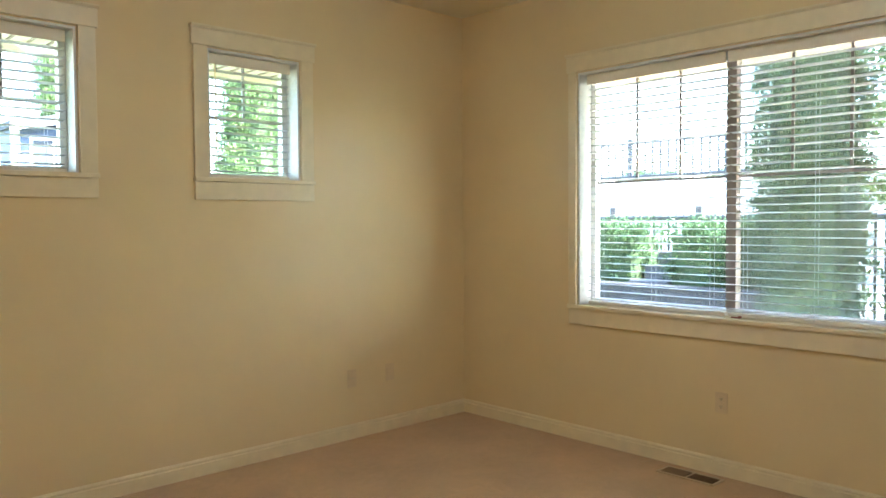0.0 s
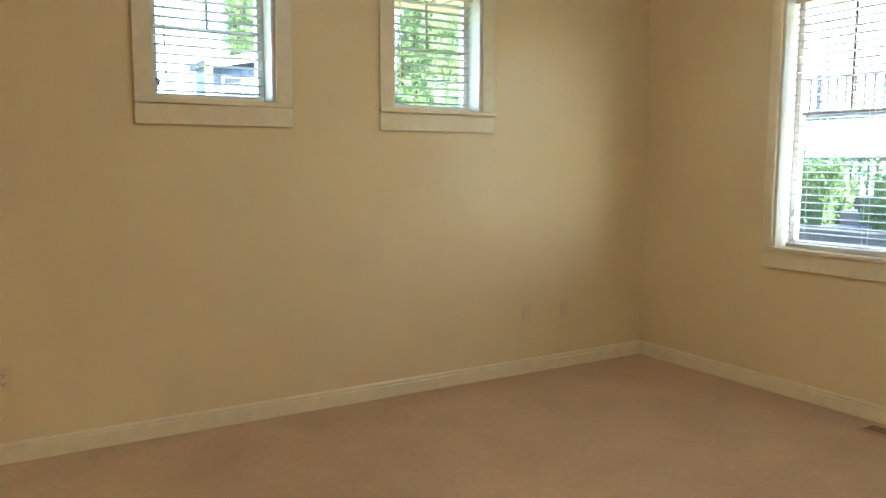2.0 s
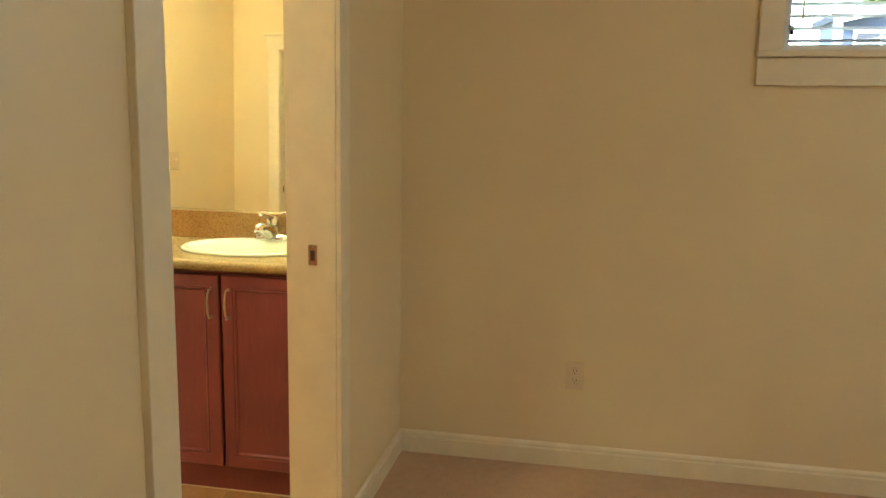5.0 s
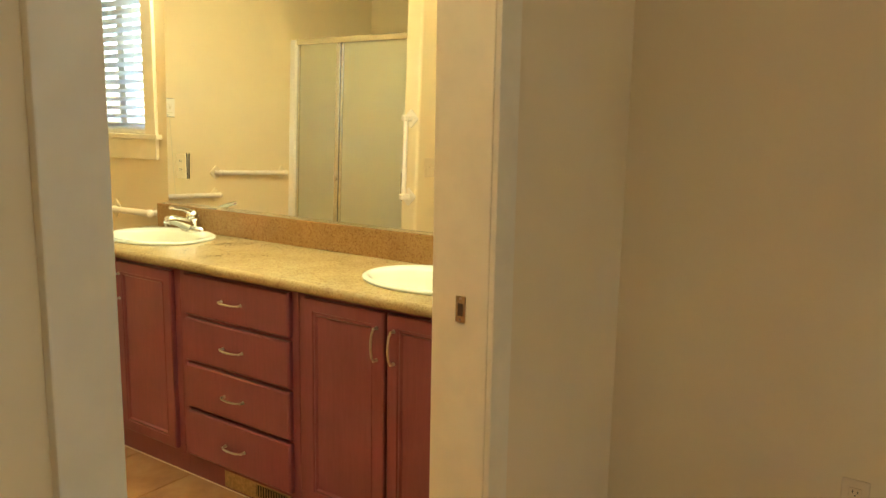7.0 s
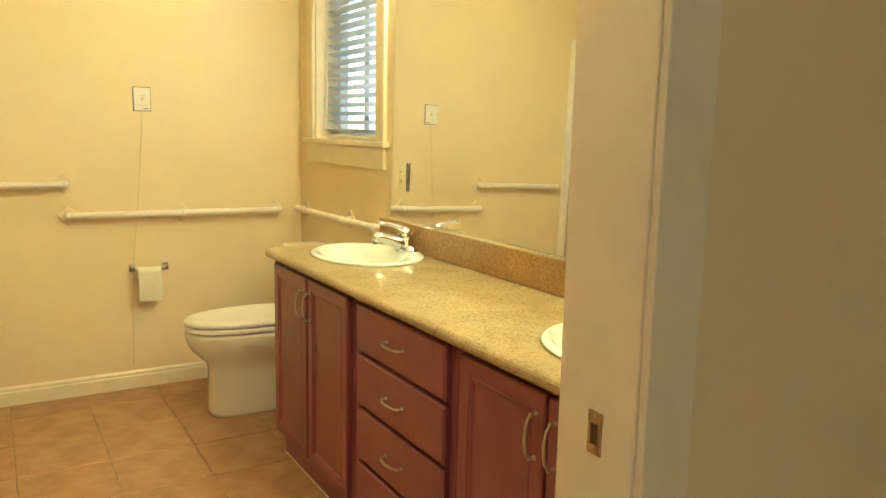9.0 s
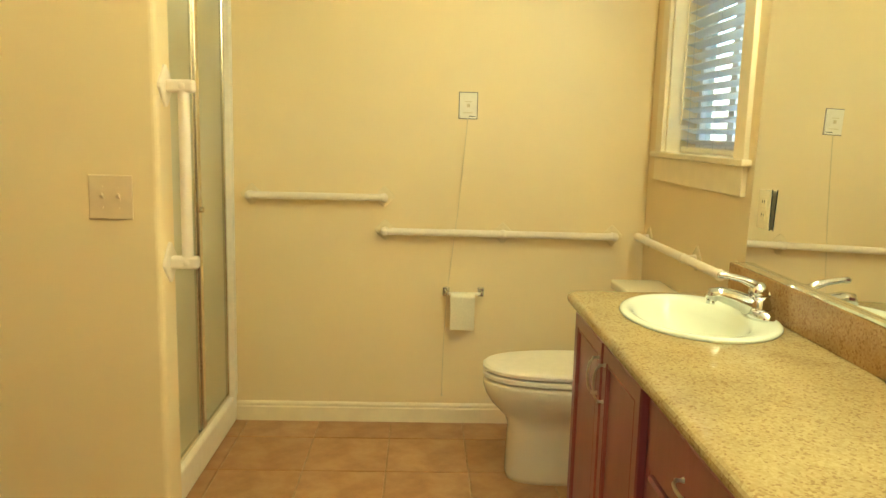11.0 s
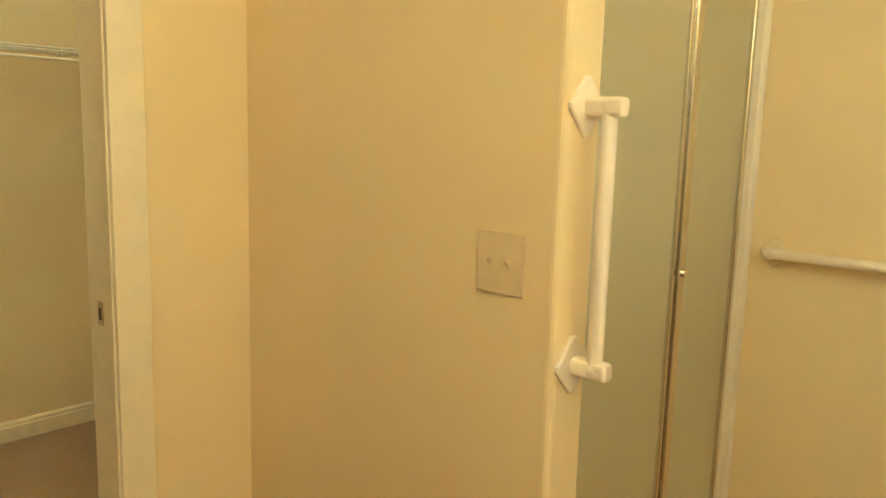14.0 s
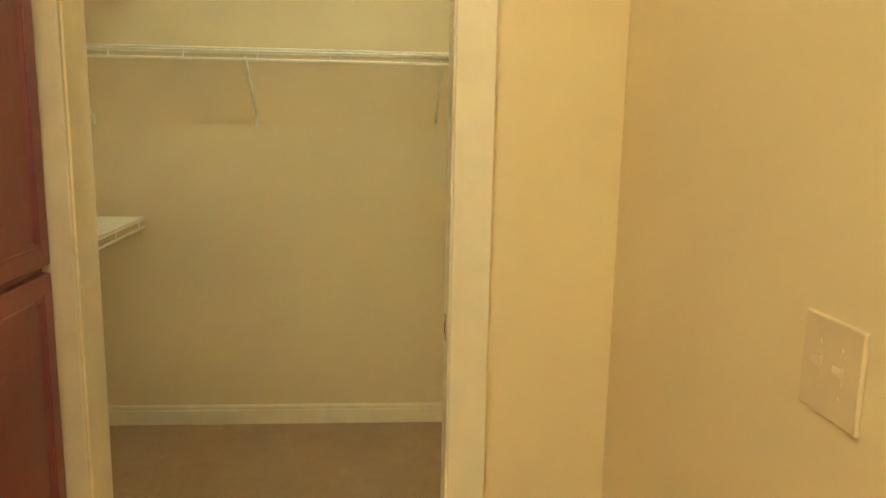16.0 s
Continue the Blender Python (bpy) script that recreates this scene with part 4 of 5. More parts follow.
def sink(cx, cy):
    o = thing("sink", (cx, cy, 0.897), "white oval drop-in porcelain sink in the worktop", "sink", "vanity sinks")
    n = 48

    def ring(rx, ry, z, dy=0.0):
        return [(cx + rx * math.cos(2 * math.pi * k / n), cy + dy + ry * math.sin(2 * math.pi * k / n), z) for k in range(n)]

    rows = [ring(0.279, 0.214, 0.8975), ring(0.282, 0.217, 0.9010), ring(0.280, 0.215, 0.9060), ring(0.272, 0.207, 0.9095), ring(0.262, 0.197, 0.9095),
            ring(0.249, 0.160, 0.9060, -0.026), ring(0.238, 0.150, 0.8960, -0.026), ring(0.218, 0.133, 0.8650, -0.024), ring(0.180, 0.108, 0.8220, -0.020), ring(0.120, 0.072, 0.7850, -0.015), ring(0.040, 0.030, 0.7730, -0.01)]
    bm = bmesh.new()
    loft(bm, rows, False, True)
    part("basin", bm, SINK_GLAZE, o, smooth=True)
    part("drain", tube(bmesh.new(), [(cx, cy - 0.01, 0.7710), (cx, cy - 0.01, 0.7770)], 0.022, 16), CHROME, o, "chrome drain")
    return o


def faucet(cx, cy):
    """Single-lever centre-set faucet: oval foot, low spout to the front, arched lever."""
    z = 0.909
    o = thing("faucet", (cx, cy, z), "chrome single-lever faucet on the sink's back ledge", "faucet", "vanity faucets")
    n = 28
    bm = bmesh.new()
    loft(bm, [[(cx + rx * math.cos(2 * math.pi * k / n), cy + ry * math.sin(2 * math.pi * k / n), zz) for k in range(n)] for rx, ry, zz in ((0.080, 0.036, z - 0.003), (0.081, 0.037, z + 0.007), (0.075, 0.034, z + 0.018), (0.055, 0.026, z + 0.026))])
    part("foot", bm, CHROME, o, smooth=True)
    part("body", tube(bmesh.new(), [(cx, cy, z + 0.012), (cx, cy, z + 0.03), (cx, cy - 0.002, z + 0.05), (cx, cy - 0.004, z + 0.062)], [0.040, 0.036, 0.031, 0.026], 20), CHROME, o, smooth=True)
    part("spout", tube(bmesh.new(), [(cx, cy - 0.005, z + 0.022), (cx, cy - 0.035, z + 0.036), (cx, cy - 0.075, z + 0.052), (cx, cy - 0.112, z + 0.063), (cx, cy - 0.134, z + 0.063), (cx, cy - 0.141, z + 0.046)], [0.032, 0.029, 0.025, 0.022, 0.020, 0.017], 16), CHROME, o, smooth=True)
    part("aerator", tube(bmesh.new(), [(cx, cy - 0.141, z + 0.048), (cx, cy - 0.141, z + 0.035)], 0.012, 14), CHROME, o)
    part("dome", tube(bmesh.new(), [(cx, cy - 0.003, z + 0.060), (cx, cy - 0.005, z + 0.078), (cx, cy - 0.010, z + 0.092), (cx, cy - 0.012, z + 0.097)], [0.027, 0.027, 0.020, 0.008], 20), CHROME, o, smooth=True)
    part("lever", tube(bmesh.new(), [(cx, cy - 0.004, z + 0.080), (cx, cy - 0.024, z + 0.096), (cx, cy - 0.056, z + 0.108), (cx, cy - 0.094, z + 0.116), (cx, cy - 0.118, z + 0.119), (cx, cy - 0.126, z + 0.117)], [0.015, 0.013, 0.010, 0.0095, 0.010, 0.006], 12), CHROME, o, smooth=True)
    part("lift_rod", tube(bmesh.new(), [(cx, cy + 0.026, z + 0.01), (cx, cy + 0.028, z + 0.062)], 0.0028, 8), CHROME, o)
    part("lift_knob", tube(bmesh.new(), [(cx, cy + 0.028, z + 0.058), (cx, cy + 0.028, z + 0.064), (cx, cy + 0.028, z + 0.072)], [0.004, 0.0065, 0.004], 10), CHROME, o)
    return o


for sx, sy in SINKS:
    sink(sx, sy)
    faucet(sx + 0.02, sy + 0.168)


MIRROR_Y, MIRROR_LEAN, MIRROR_SKEW = -0.0305, 0.0190, -0.008


def mirror_face(x, z):
    """How far the leaning glass stands into the room: its foot rests on the splashback, its top against the wall."""
    return MIRROR_Y + MIRROR_LEAN * (z - 1.0) + MIRROR_SKEW * (x + 1.3)


def mirror():
    o = thing("vanity_mirror", (-1.3, 0, 1.004), "large frameless wall mirror leaning above the vanity", "mirror")
    bm = box(bmesh.new(), -2.335, -0.005, 1.0225, -0.190, 0.0, 2.180)
    for v in bm.verts:
        v.co.y += mirror_face(v.co.x, v.co.z) + 0.005
    part("glass", bm, MIRROR, o)
    part("bottom_channel", box(bmesh.new(), -2.335, -0.0445, 1.0125, -0.190, -0.001, 1.022, bev=0.001), ALU, o, "thin metal channel")
    return o


mirror()
mir_at = plate_frame("y", mirror_face(-2.2, 1.2) - 0.006, -1)


def mirror_outlet():
    a, z = -2.215, 1.203
    o = thing("mirror_outlet", mir_at(a, 0, z), "ivory duplex outlet set through the mirror", "outlet")
    part("cutout_gap", wall_box(mir_at, a + 0.0355, a + 0.0415, 0.0, 0.0012, z - 0.060, z + 0.062), DARK, o, "dark gap of the mirror cut-out")
    part("cover_plate", wall_box(mir_at, a - 0.036, a + 0.036, 0.0, 0.006, z - 0.058, z + 0.058, 0.0022), PLASTIC, o)
    for dz in (-0.02, 0.02):
        r = part("receptacle", wall_box(mir_at, a - 0.017, a + 0.017, 0.005, 0.008, z + dz - 0.0145, z + dz + 0.0145, 0.003), PLASTIC, o)
        for da in (-0.0065, 0.0065):
            part("slot", wall_box(mir_at, a + da - 0.0013, a + da + 0.0013, 0.0075, 0.0084, z + dz - 0.001, z + dz + 0.008), DARK, r)
    return o


mirror_outlet()


# ---------------------------------------------------------------- lamps of the bathroom and closet
def glow(name, colour, strength):
    m = bpy.data.materials.new(name)
    m.use_nodes = True
    n, l = m.node_tree.nodes, m.node_tree.links
    n.remove(n["Principled BSDF"])
    e = n.new("ShaderNodeEmission")
    e.inputs["Color"].default_value, e.inputs["Strength"].default_value = (*colour, 1), strength
    l.new(e.outputs["Emission"], n["Material Output"].inputs["Surface"])
    return m


BULB = glow("warm_bulb_glow", WARM, BULB_STRENGTH)
# Glow of the two added fill domes, bathroom then bedroom.
BATH_FILL = glow("bath_fill_glow", WARM, BATH_FILL_STRENGTH)
ROOM_FILL = glow("room_fill_glow", ROOM_FILL_COLOUR, ROOM_FILL_STRENGTH)
CLOSET_BULB = glow("closet_bulb_glow", CLOSET_COLOUR, CLOSET_STRENGTH)


def vanity_light(cx):
    o = thing("vanity_light", (cx, 0, 2.33), "satin metal light bar with four warm round bulbs", "wall lamp", "lamps over the vanity")
    part("back_bar", box(bmesh.new(), cx - 0.36, -0.045, 2.275, cx + 0.36, -0.001, 2.385, bev=0.008), ALU, o)
    for k in range(4):
        x = cx - 0.27 + 0.18 * k
        part("socket", tube(bmesh.new(), [(x, -0.044, 2.33), (x, -0.075, 2.33)], 0.022, 14), ALU, o)
        part("bulb", globe(bmesh.new(), (x, -0.118, 2.33), 0.047), BULB, o, "lit frosted bulb", smooth=True)
    return o


vanity_light(-1.85)
vanity_light(-0.55)


def ceiling_lamp(x, y, mat, label):
    o = thing("ceiling_lamp", (x, y, CEIL), label, "ceiling lamp")
    part("canopy", tube(bmesh.new(), [(x, y, CEIL - 0.001), (x, y, CEIL - 0.03)], [0.075, 0.07], 28), TRIM, o)
    part("socket", tube(bmesh.new(), [(x, y, CEIL - 0.03), (x, y, CEIL - 0.07)], 0.024, 14), WHITE, o)
    part("bulb", globe(bmesh.new(), (x, y, CEIL - 0.09), 0.019), mat, o, "lit frosted bulb", smooth=True)
    return o


ceiling_lamp(-1.40, -3.12, CLOSET_BULB, "round ceiling lamp holder with a lit bulb in the closet")


def fill_dome(x, y, mat, label):
    """Unseen fill light, added as a flush ceiling lamp: metal pan, opal glass dome, finial."""
    o = thing("fill_dome_lamp", (x, y, CEIL), label, "ceiling lamp", "ceiling dome lamps")
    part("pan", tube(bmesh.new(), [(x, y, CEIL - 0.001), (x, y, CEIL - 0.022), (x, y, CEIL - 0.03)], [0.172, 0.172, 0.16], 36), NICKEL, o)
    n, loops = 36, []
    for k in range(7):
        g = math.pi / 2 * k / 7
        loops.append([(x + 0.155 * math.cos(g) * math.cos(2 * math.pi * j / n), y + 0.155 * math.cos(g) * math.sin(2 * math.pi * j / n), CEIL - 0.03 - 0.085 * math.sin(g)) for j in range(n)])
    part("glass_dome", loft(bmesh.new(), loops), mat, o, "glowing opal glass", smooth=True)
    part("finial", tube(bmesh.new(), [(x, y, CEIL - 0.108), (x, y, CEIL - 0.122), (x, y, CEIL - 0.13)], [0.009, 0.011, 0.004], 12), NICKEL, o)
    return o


# Neither dome is in view; both are added to brighten the rooms.
fill_dome(2.6, -2.4, ROOM_FILL, "unseen opal dome lamp added to brighten the bedroom")
fill_dome(-0.75, -1.75, BATH_FILL, "unseen warm dome lamp added to brighten the bathroom doorway")


# ---------------------------------------------------------------- shower
def shower():
    y = -1.965
    x0, x1 = WEST, SWITCH - 0.13
    structure("shower_curb", box(bmesh.new(), x0, -2.05, 0.0, x1, -1.939, 0.130, bev=0.012, seg=3), WHITE, "white moulded shower curb")
    o = thing("shower_enclosure", ((x0 + x1) / 2, y, 0.13), "frosted glass shower enclosure in a satin metal frame", "shower")
    part("wall_channel", box(bmesh.new(), x0 + 0.001, -2.02, 0.1305, x0 + 0.055, -1.935, 2.11, bev=0.004), WHITE, o, "white upright at the wall")
    part("frame_upright", box(bmesh.new(), x0 + 0.056, -1.992, 0.150, x0 + 0.080, -1.958, 2.072, bev=0.004), ALU, o)
    part("header", box(bmesh.new(), x0 + 0.056, -2.000, 2.072, x1 - 0.001, -1.945, 2.115, bev=0.005), ALU, o)
    part("sill_track", box(bmesh.new(), x0 + 0.056, -2.000, 0.1305, x1 - 0.001, -1.960, 0.150, bev=0.003), ALU, o)
    part("frame_upright", box(bmesh.new(), -3.058, -1.998, 0.151, -3.018, -1.954, 2.071, bev=0.004), ALU, o)
    part("fixed_panel", box(bmesh.new(), x0 + 0.080, -1.978, 0.150, -3.056, -1.972, 2.072), FROSTED, o)
    d = part("door_panel", box(bmesh.new(), -2.996, -1.980, 0.1505, x1 - 0.030, -1.973, 2.071), FROSTED, o)
    part("door_edge", box(bmesh.new(), -3.015, -1.990, 0.156, -2.994, -1.962, 2.066, bev=0.003), ALU, d)
    part("door_stile", box(bmesh.new(), x1 - 0.032, -1.990, 0.156, x1 - 0.012, -1.962, 2.066, bev=0.003), ALU, d)
    hx = x1 - 0.075
    part("door_handle", tube(bmesh.new(), [(hx, -1.973, 0.965), (hx, -1.925, 0.965), (hx, -1.915, 0.975), (hx, -1.915, 1.155), (hx, -1.925, 1.165), (hx, -1.973, 1.165)], 0.008, 10), CHROME, d, "chrome bow handle")
    part("knob", tube(bmesh.new(), [(-3.038, -1.954, 1.075), (-3.038, -1.942, 1.075)], 0.012, 12), ALU, o)
    structure("shower_pan", box(bmesh.new(), x0, CLOSET_N, 0.0, x1, -2.05, 0.06), WHITE, "white shower floor")
    bm = bmesh.new()
    box(bm, x0, CLOSET_N, 0.06, x0 + 0.012, -2.021, 1.96)
    box(bm, x0 + 0.012, CLOSET_N, 0.06, x1 - 0.012, CLOSET_N + 0.012, 1.96)
    box(bm, x1 - 0.012, CLOSET_N, 0.06, x1, -2.001, 1.96)
    structure("shower_surround", bm, WHITE, "white moulded shower wall panels")


shower()


# ---------------------------------------------------------------- tall cabinet
def tall_cabinet():
    o = thing("linen_cabinet", (-0.45, -2.5, 0), "tall dark cherry linen cabinet beside the closet", "cabinet")
    y0, y1, xf = -2.852, -2.12, -0.836
    part("carcass", box(bmesh.new(), xf + 0.02, y0, 0.0, WALL_C - 0.001, y1, 2.25), WOOD, o)
    part("face_frame", box(bmesh.new(), xf, y0, 0.09, xf + 0.02, y1, 2.25, bev=0.001), WOOD, o)

    def door(a0, a1, z0, z1):
        bm = raised_door(bmesh.new(), a0, a1, z0, z1, -0.001, -0.022)
        bm.transform(Matrix.Translation((xf, 0, 0)) @ Matrix(((0, 1, 0, 0), (1, 0, 0, 0), (0, 0, 1, 0), (0, 0, 0, 1))))
        return part("door", bm, WOOD, o)

    ym = (y0 + y1) / 2
    for z0, z1 in ((0.115, 1.135), (1.153, 2.22)):
        door(y0 + 0.006, ym - 0.003, z0, z1)
        door(ym + 0.003, y1 - 0.006, z0, z1)
    return o


tall_cabinet()


# ---------------------------------------------------------------- wire shelves of the closet
def wire_shelf(at, a0, a1, depth, z, label, braces, pitch=0.0127):
    """Vinyl-coated wire shelf: long rods, cross wires bent down into a front lip, sloping braces. at(across, out, up)."""
    o = thing("wire_shelf", at((a0 + a1) / 2, 0, z), label, "shelf", "wire shelves of the closet")
    for d, zz, r in ((0.004, z, 0.0035), (depth * 0.5, z - 0.003, 0.0035), (depth, z, 0.0052), (depth + 0.003, z - 0.010, 0.0036), (depth + 0.005, z - 0.044, 0.0060)):
        part("long_rod", tube(bmesh.new(), [at(a0, d, zz), at(a1, d, zz)], r, 8), WIRE, o)
    bm = bmesh.new()
    a = a0 + 0.01
    while a < a1:
        tube(bm, [at(a, 0.0, z + 0.004), at(a, depth, z + 0.004)], 0.0018, 4)
        a += pitch
    w = part("cross_wires", bm, WIRE, o)
    w["kind"] = "stuff"
    a = a0 + 0.06
    while a < a1:
        part("lip_tie", box(bmesh.new(), *at(a - 0.003, depth - 0.002, z - 0.044), *at(a + 0.003, depth + 0.005, z + 0.002), bev=0.001), WIRE, o)
        a += 0.30
    for a in braces:
        b = part("brace", tube(bmesh.new(), [at(a, depth - 0.005, z - 0.036), at(a, depth * 0.5, z - 0.03 - 0.135), at(a, 0.010, z - 0.29)], 0.0066, 8), WIRE, o)
        part("brace_foot", box(bmesh.new(), *at(a - 0.009, 0.0, z - 0.325), *at(a + 0.009, 0.012, z - 0.28), bev=0.002), WIRE, b)
    return o


back = plate_frame("y", CLOSET_BACK, 1)
side = plate_frame("x", WALL_C, -1)
wire_shelf(back, -2.64, -0.16, 0.29, 1.757, "white wire shelf along the closet's back wall", [-1.845, -1.030, -2.6, -0.3])
wire_shelf(side, -4.67, -3.05, 0.355, 1.010, "white wire shelf on the closet's side wall", [-3.3, -4.0])
wire_shelf(side, -4.67, -3.05, 0.355, 2.020, "white wire shelf high on the closet's side wall", [-3.3, -4.0])

# ---------------------------------------------------------------- outside
GROUND = -0.45
structure("ground", box(bmesh.new(), -400, -400, GROUND - 1, 400, 400, GROUND), GRASS, "sunlit lawn round the house")


def leaf_cloud(name, centres, count, size, mat, parent, spread, seed, label=""):
    """Many small bent leaf sprays round given centres."""
    rng = random.Random(seed)
    verts, faces = [], []
    for _ in range(count):
        c, r = centres[rng.randrange(len(centres))]
        d = Vector((rng.gauss(0, 1), rng.gauss(0, 1), rng.gauss(0, 1))).normalized() * r * rng.random() ** 0.4
        p = Vector(c) + d * spread
        s = size * rng.uniform(0.6, 1.4)
        u = Vector((rng.gauss(0, 1), rng.gauss(0, 1), rng.gauss(0.7, 1))).normalized()
        w = u.cross(Vector((rng.gauss(0, 1), rng.gauss(0, 1), rng.gauss(0, 1)))).normalized()
        n = u.cross(w)
        b = len(verts)
        verts += [p - u * s, p + w * s * 0.45 + n * s * 0.12, p + u * s, p - w * s * 0.45 + n * s * 0.12]
        faces += [(b, b + 1, b + 2), (b, b + 2, b + 3)]
    me = bpy.data.meshes.new(name)
    off = BASE[parent]
    me.from_pydata([tuple(v - off) for v in verts], [], faces)
    me.materials.append(mat)
    ob = new(name, me)
    ob.parent = parent
    BASE[ob] = off
    if label:
        ob["label"] = label
    return ob


def arborvitae(x, y, height, radius, seed, label, mat=None):
    o = thing("arborvitae", (x, y, GROUND), label, "tree", "columnar evergreens")
    part("trunk", tube(bmesh.new(), [(x, y, GROUND), (x, y, GROUND + height * 0.5), (x, y, GROUND + height * 0.9)], [0.12, 0.08, 0.02], 8), BARK, o)
    rng = random.Random(seed)
    centres = []
    for k in range(1400):
        s = rng.random() ** 0.85
        z = GROUND + 0.15 + s * (height - 0.3)
        env = radius * min(1.0, 0.72 + 1.4 * s) * (1 - s ** 5) ** 0.7
        env *= 1 + 0.12 * math.sin(9 * s + seed)
        a = rng.uniform(0, 2 * math.pi)
        r = env * rng.uniform(0.72, 1.0)
        centres.append(((x + r * math.cos(a), y + r * math.sin(a), z), rng.uniform(0.06, 0.13)))
    core = [[(x + radius * f * (1 + 0.1 * math.sin(5 * k + z * 3)) * math.cos(2 * math.pi * k / 14), y + radius * f * (1 + 0.1 * math.cos(4 * k + z * 2)) * math.sin(2 * math.pi * k / 14), GROUND + z * height) for k in range(14)]
            for z, f in ((0.03, 0.5), (0.2, 0.72), (0.5, 0.76), (0.75, 0.62), (0.92, 0.3))]
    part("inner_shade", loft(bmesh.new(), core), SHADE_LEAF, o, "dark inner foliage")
    leaf_cloud("crown", centres, 80000, 0.017, mat or CEDAR, o, 1.0, seed)
    return o


def hedge(x0, y0, x1, y1, z1, seed):
    o = thing("hedge", ((x0 + x1) / 2, (y0 + y1) / 2, GROUND), "clipped green hedge; terrace two stand in for unclear dark shapes", "hedge", "garden hedges")
    rng = random.Random(seed)
    centres = []
    for k in range(500):
        centres.append(((rng.uniform(x0, x1), rng.uniform(y0, y1), GROUND + (z1 - GROUND) * (1 - rng.random() ** 1.6 * 0.98)), rng.uniform(0.1, 0.2)))
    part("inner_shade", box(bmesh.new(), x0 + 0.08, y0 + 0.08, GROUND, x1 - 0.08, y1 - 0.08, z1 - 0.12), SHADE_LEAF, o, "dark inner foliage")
    leaf_cloud("foliage", centres, 30000, 0.028, HEDGE, o, 1.0, seed)
    return o


def bush(x, y, height, radius, seed):
    o = thing("shrub_tree", (x, y, GROUND), "sunlit yellow-green leafy shrub; southern two added unseen to block low sky", "tree")
    rng = random.Random(seed)
    for k in range(5):
        a = k * 1.3
        part("limb", tube(bmesh.new(), [(x, y, GROUND), (x + 0.3 * radius * math.cos(a), y + 0.3 * radius * math.sin(a), GROUND + height * 0.4), (x + 0.7 * radius * math.cos(a), y + 0.7 * radius * math.sin(a), GROUND + height * 0.8)], [0.06, 0.035, 0.01], 6), BARK, o)
    centres = [((x + rng.gauss(0, 0.45) * radius, y + rng.gauss(0, 0.45) * radius, GROUND + height * rng.uniform(0.15, 1.0)), rng.uniform(0.12, 0.3)) for k in range(130)]
    leaf_cloud("crown", centres, 16000, 0.038, BUSH, o, 1.0, seed)
    return o


def fence(p0, p1, z0, height, pitch, label, thick=1.0):
    """Iron picket fence from p0 to p1."""
    p0, p1 = Vector((*p0, z0)), Vector((*p1, z0))
    o = thing("iron_fence", (p0 + p1) / 2, label, "fence", "iron fences outside")
    n = int((p1 - p0).length / pitch)
    for s in (0.12, 0.97):
        part("rail", tube(bmesh.new(), [p0 + Vector((0, 0, height * s)), p1 + Vector((0, 0, height * s))], 0.02 * thick, 6), IRON, o)
    for k in range(n + 1):
        q = p0.lerp(p1, k / n)
        post = k % 12 == 0
        part("post" if post else "picket", tube(bmesh.new(), [q, q + Vector((0, 0, height * (1.06 if post else 1.0)))], 0.03 * thick if post else 0.011 * thick, 6), IRON, o)
    return o


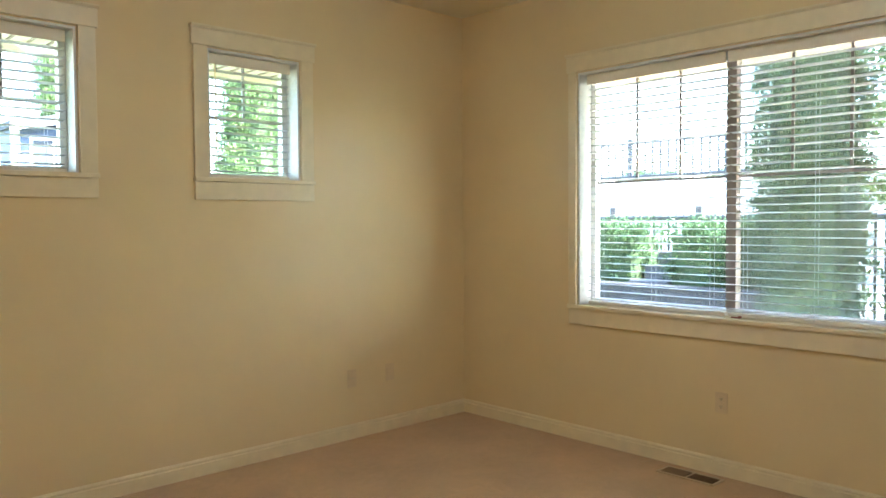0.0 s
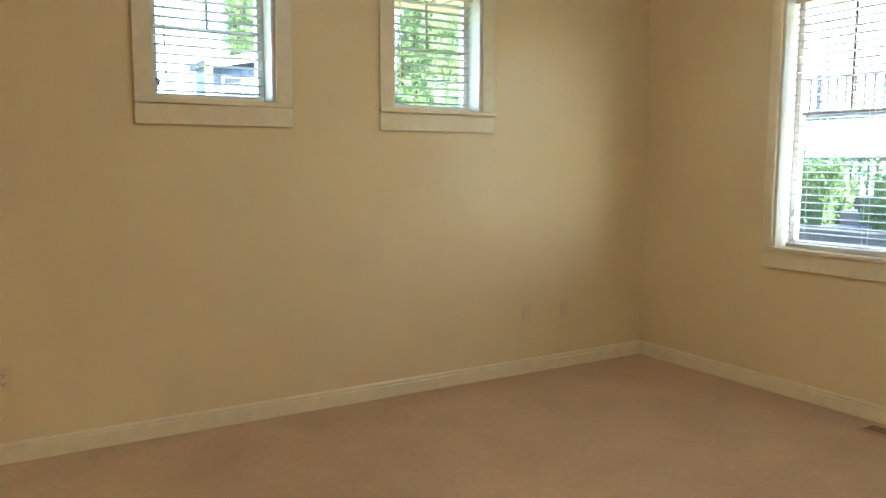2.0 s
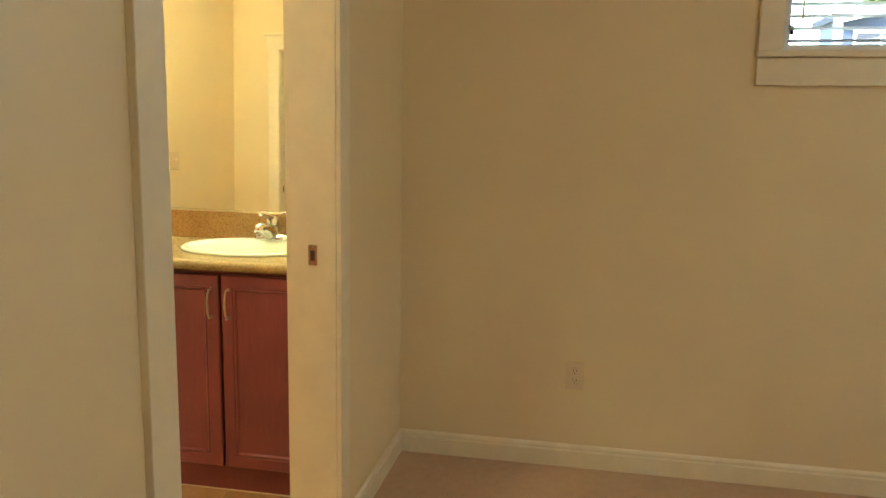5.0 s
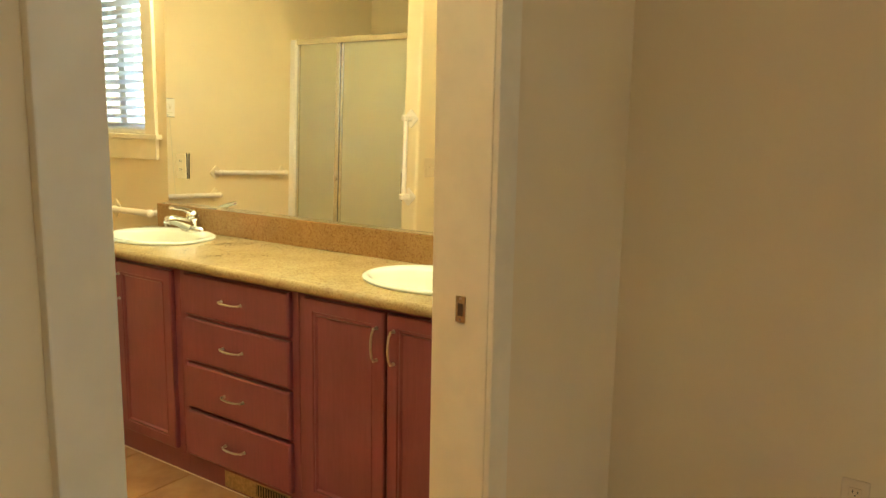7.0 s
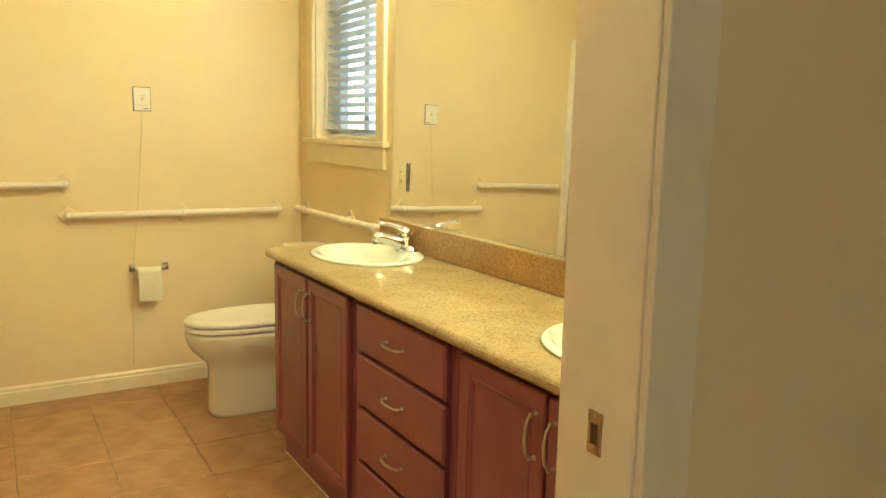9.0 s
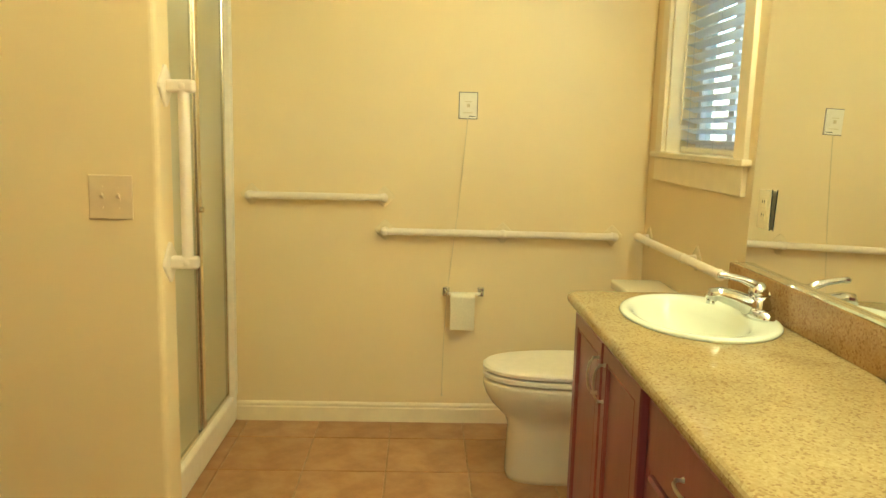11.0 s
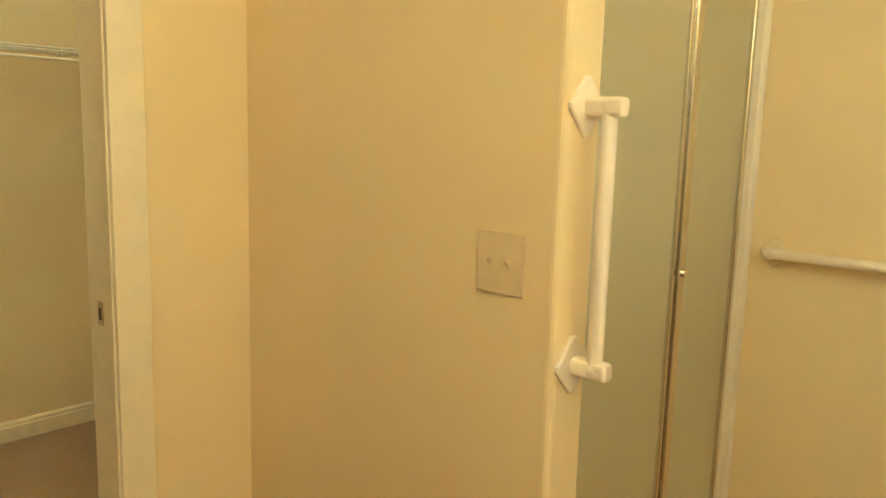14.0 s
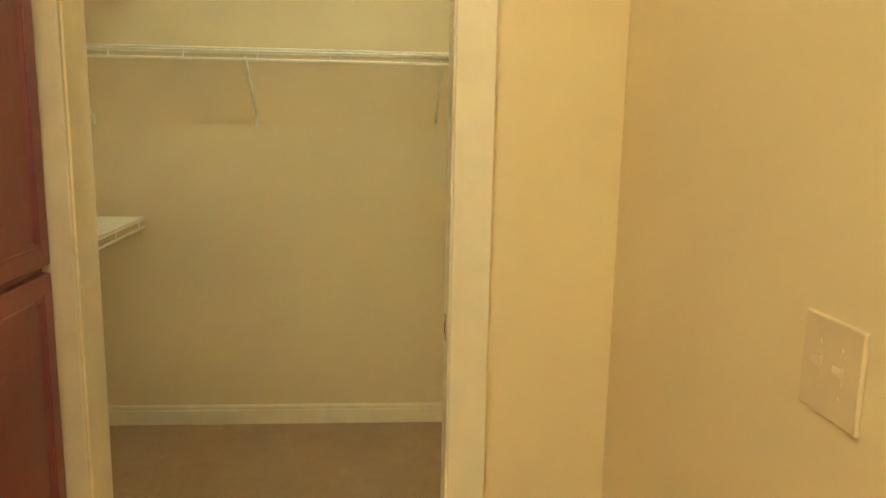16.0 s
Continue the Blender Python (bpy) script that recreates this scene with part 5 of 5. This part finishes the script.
def garden_shed(x0, x1, y0, y1, z_low, z_high):
    """Lapped-siding shed with white corner boards, a lean-to roof rising to the east and two framed windows on its south face."""
    o = thing("garden_shed", ((x0 + x1) / 2, (y0 + y1) / 2, GROUND), "blue-grey garden shed with white trim and small windows", "shed")
    bm = bmesh.new()
    for y, t in ((y0, -1), (y1, 1)):
        loft(bm, [[(x0, yy, GROUND), (x1, yy, GROUND), (x1, yy, z_high), (x0, yy, z_low)] for yy in (y, y - t * 0.10)])
    box(bm, x0, y0 + 0.10, GROUND, x0 + 0.10, y1 - 0.10, z_low)
    box(bm, x1 - 0.10, y0 + 0.10, GROUND, x1, y1 - 0.10, z_low)
    w = part("wall", bm, SIDING, o)
    z = GROUND + 0.15
    while z < z_low - 0.05:
        part("siding_board", box(bmesh.new(), x0 + 0.09, y0 - 0.014, z, x1 - 0.09, y0 - 0.001, z + 0.135, bev=0.004), SIDING, w)
        z += 0.145
    slope = (z_high - z_low) / (x1 - x0)
    bm = bmesh.new()
    loft(bm, [[(x0 - 0.04, yy, z_low - 0.04 * slope), (x1 + 0.15, yy, z_high + 0.15 * slope), (x1 + 0.15, yy, z_high + 0.15 * slope + 0.07), (x0 - 0.04, yy, z_low - 0.04 * slope + 0.07)] for yy in (y0 - 0.16, y1 + 0.12)])
    part("roof", bm, ROOF, o)
    bm = bmesh.new()
    loft(bm, [[(x0 - 0.04, yy, z_low - 0.04 * slope - 0.03), (x1 + 0.15, yy, z_high + 0.15 * slope - 0.03), (x1 + 0.15, yy, z_high + 0.15 * slope + 0.01), (x0 - 0.04, yy, z_low - 0.04 * slope + 0.01)] for yy in (y0 - 0.185, y0 - 0.162)])
    part("fascia", bm, VINYL, o, "white fascia board")
    for x in (x0, x1 - 0.085):
        part("corner_board", box(bmesh.new(), x, y0 - 0.02, GROUND, x + 0.085, y0 - 0.001, z_low - 0.01, bev=0.003), VINYL, o, "white corner board")
    for c in (x0 + 0.40, x0 + 1.02):
        f = part("window", box(bmesh.new(), c - 0.23, y0 - 0.035, z_low - 0.91, c + 0.23, y0 - 0.015, z_low - 0.07, bev=0.003), VINYL, o, "white framed window")
        for qx in (-0.105, 0.105):
            for qz in (-0.69, -0.29):
                part("pane", box(bmesh.new(), c + qx - 0.096, y0 - 0.040, z_low + qz - 0.185, c + qx + 0.096, y0 - 0.036, z_low + qz + 0.185), DARK_GLASS, f)
    return o


# flat vented soffit and fascia above the windows
def eaves():
    o = thing("roof_overhang", (2.5, 0.5, 2.44), "cream vented soffit and fascia outside the windows", "eaves", kind="structure")
    part("soffit_board", box(bmesh.new(), -3.8, 0.192, 2.455, EAST + 0.80, 0.80, 2.49), SOFFIT, o)
    part("soffit_board", box(bmesh.new(), EAST + 0.192, -6.0, 2.455, EAST + 0.80, 0.19, 2.49), SOFFIT, o)
    part("fascia", box(bmesh.new(), -3.8, 0.80, 2.42, EAST + 0.83, 0.83, 2.66), SOFFIT, o)
    part("fascia", box(bmesh.new(), EAST + 0.80, -6.0, 2.42, EAST + 0.83, 0.80, 2.66), SOFFIT, o)
    for k in range(76):
        x = -3.2 + 0.104 * k
        part("vent_slot", box(bmesh.new(), x, 0.30, 2.449, x + 0.016, 0.72, 2.456), SHADE_BROWN, o)
    for k in range(32):
        y = -3.2 + 0.104 * k
        part("vent_slot", box(bmesh.new(), EAST + 0.30, y, 2.449, EAST + 0.72, y + 0.016, 2.456), SHADE_BROWN, o)


eaves()
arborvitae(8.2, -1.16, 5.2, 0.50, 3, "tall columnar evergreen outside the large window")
bush(8.5, -2.45, 4.6, 0.75, 5)
# Next two shrubs stand out of view, added to block low south-east sky.
bush(8.6, -3.9, 4.4, 0.9, 6)
bush(8.3, -5.6, 4.8, 1.0, 9)
hedge(8.7, 1.10, 9.5, 3.8, 1.33, 7)
hedge(8.7, -1.2, 9.5, 0.70, 1.34, 8)
# Out of view; pale slab added to bounce sun up through the window.
structure("bounce_slab", box(bmesh.new(), EAST + 0.19, -9.0, GROUND, 7.5, 0.35, GROUND + 0.035), CONCRETE, "unseen pale concrete slab added to bounce sunlight indoors")
structure("garden_wall", box(bmesh.new(), 8.40, -0.60, GROUND, 8.66, 5.0, 0.68, bev=0.01), SLATE, "low dark slate wall before the hedge")


def garden_steps():
    o = thing("garden_steps", (9.4, 0.92, GROUND), "grey stone steps rising between the hedges", "steps")
    for k in range(4):
        part("step", box(bmesh.new(), 8.70 + 0.34 * k, 0.64, GROUND, 9.04 + 0.34 * k, 1.16, 0.70 + 0.16 * k, bev=0.01), STEP, o)


garden_steps()
structure("driveway", box(bmesh.new(), 13.0, -14.0, GROUND, 24.0, 26.0, GROUND + 0.025), DRIVE, "pale concrete drive behind the fence")
fence((10.4, -3.0), (10.4, 6.0), GROUND, 1.96, 0.115, "dark iron picket fence behind the hedge", 1.7)
structure("retaining_wall", box(bmesh.new(), 24.0, -12.0, GROUND, 24.5, 26.0, 2.78), CONCRETE, "pale retaining wall across the drive")
fence((24.2, 4.0), (24.2, 20.0), 2.78, 1.42, 0.30, "dark iron railing on the retaining wall", 3.4)
structure("terrace", box(bmesh.new(), 24.5, -12.0, GROUND, 60.0, 40.0, 2.70), CONCRETE, "pale raised terrace behind the railing")
# Two low hedges added in place of unclear dark shapes behind the railing.
hedge(26.0, 10.6, 26.8, 13.2, 3.22, 21)
hedge(26.0, 7.6, 26.8, 9.4, 3.12, 22)
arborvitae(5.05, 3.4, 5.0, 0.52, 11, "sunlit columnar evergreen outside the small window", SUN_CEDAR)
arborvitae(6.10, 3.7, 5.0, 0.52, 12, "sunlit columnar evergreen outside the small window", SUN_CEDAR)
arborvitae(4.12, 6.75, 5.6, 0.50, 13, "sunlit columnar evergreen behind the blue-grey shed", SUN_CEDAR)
garden_shed(2.85, 4.45, 4.60, 5.00, 2.40, 2.74)


# ---------------------------------------------------------------- floor tiles
def floor_tiles():
    pitch, gap = 0.347, 0.005
    half = (pitch - gap) / 2
    cache = {}

    def tile_mesh(w, h):
        key = (round(w, 3), round(h, 3))
        if key not in cache:
            bm = bmesh.new()
            loft(bm, [[(-w + i, -h + i, z), (w - i, -h + i, z), (w - i, h - i, z), (-w + i, h - i, z)] for i, z in ((0, -0.006), (0, -0.0025), (0.0025, 0.0))])
            bmesh.ops.recalc_face_normals(bm, faces=bm.faces)
            me = bpy.data.meshes.new("tile")
            bm.to_mesh(me)
            bm.free()
            me.materials.append(TILE)
            cache[key] = me
        return cache[key]

    for i in range(-2, 9):
        for j in range(-6, 5):
            x0, y0 = -2.961 + pitch * i, -1.191 + pitch * j
            x1, y1 = min(x0 + pitch, -0.075), min(y0 + pitch, 0.0)
            x0, y0 = max(x0, WEST), max(y0, CLOSET_N - 0.06)
            if x1 - x0 < 0.03 or y1 - y0 < 0.03:
                continue
            o = new("tile", tile_mesh((x1 - x0 - gap) / 2, (y1 - y0 - gap) / 2))
            o.parent = floor_bath
            o.location = ((x0 + x1) / 2, (y0 + y1) / 2, 0.0)
            o.rotation_euler = (0, 0, 0 if (i + j) % 2 else math.pi)


floor_tiles()
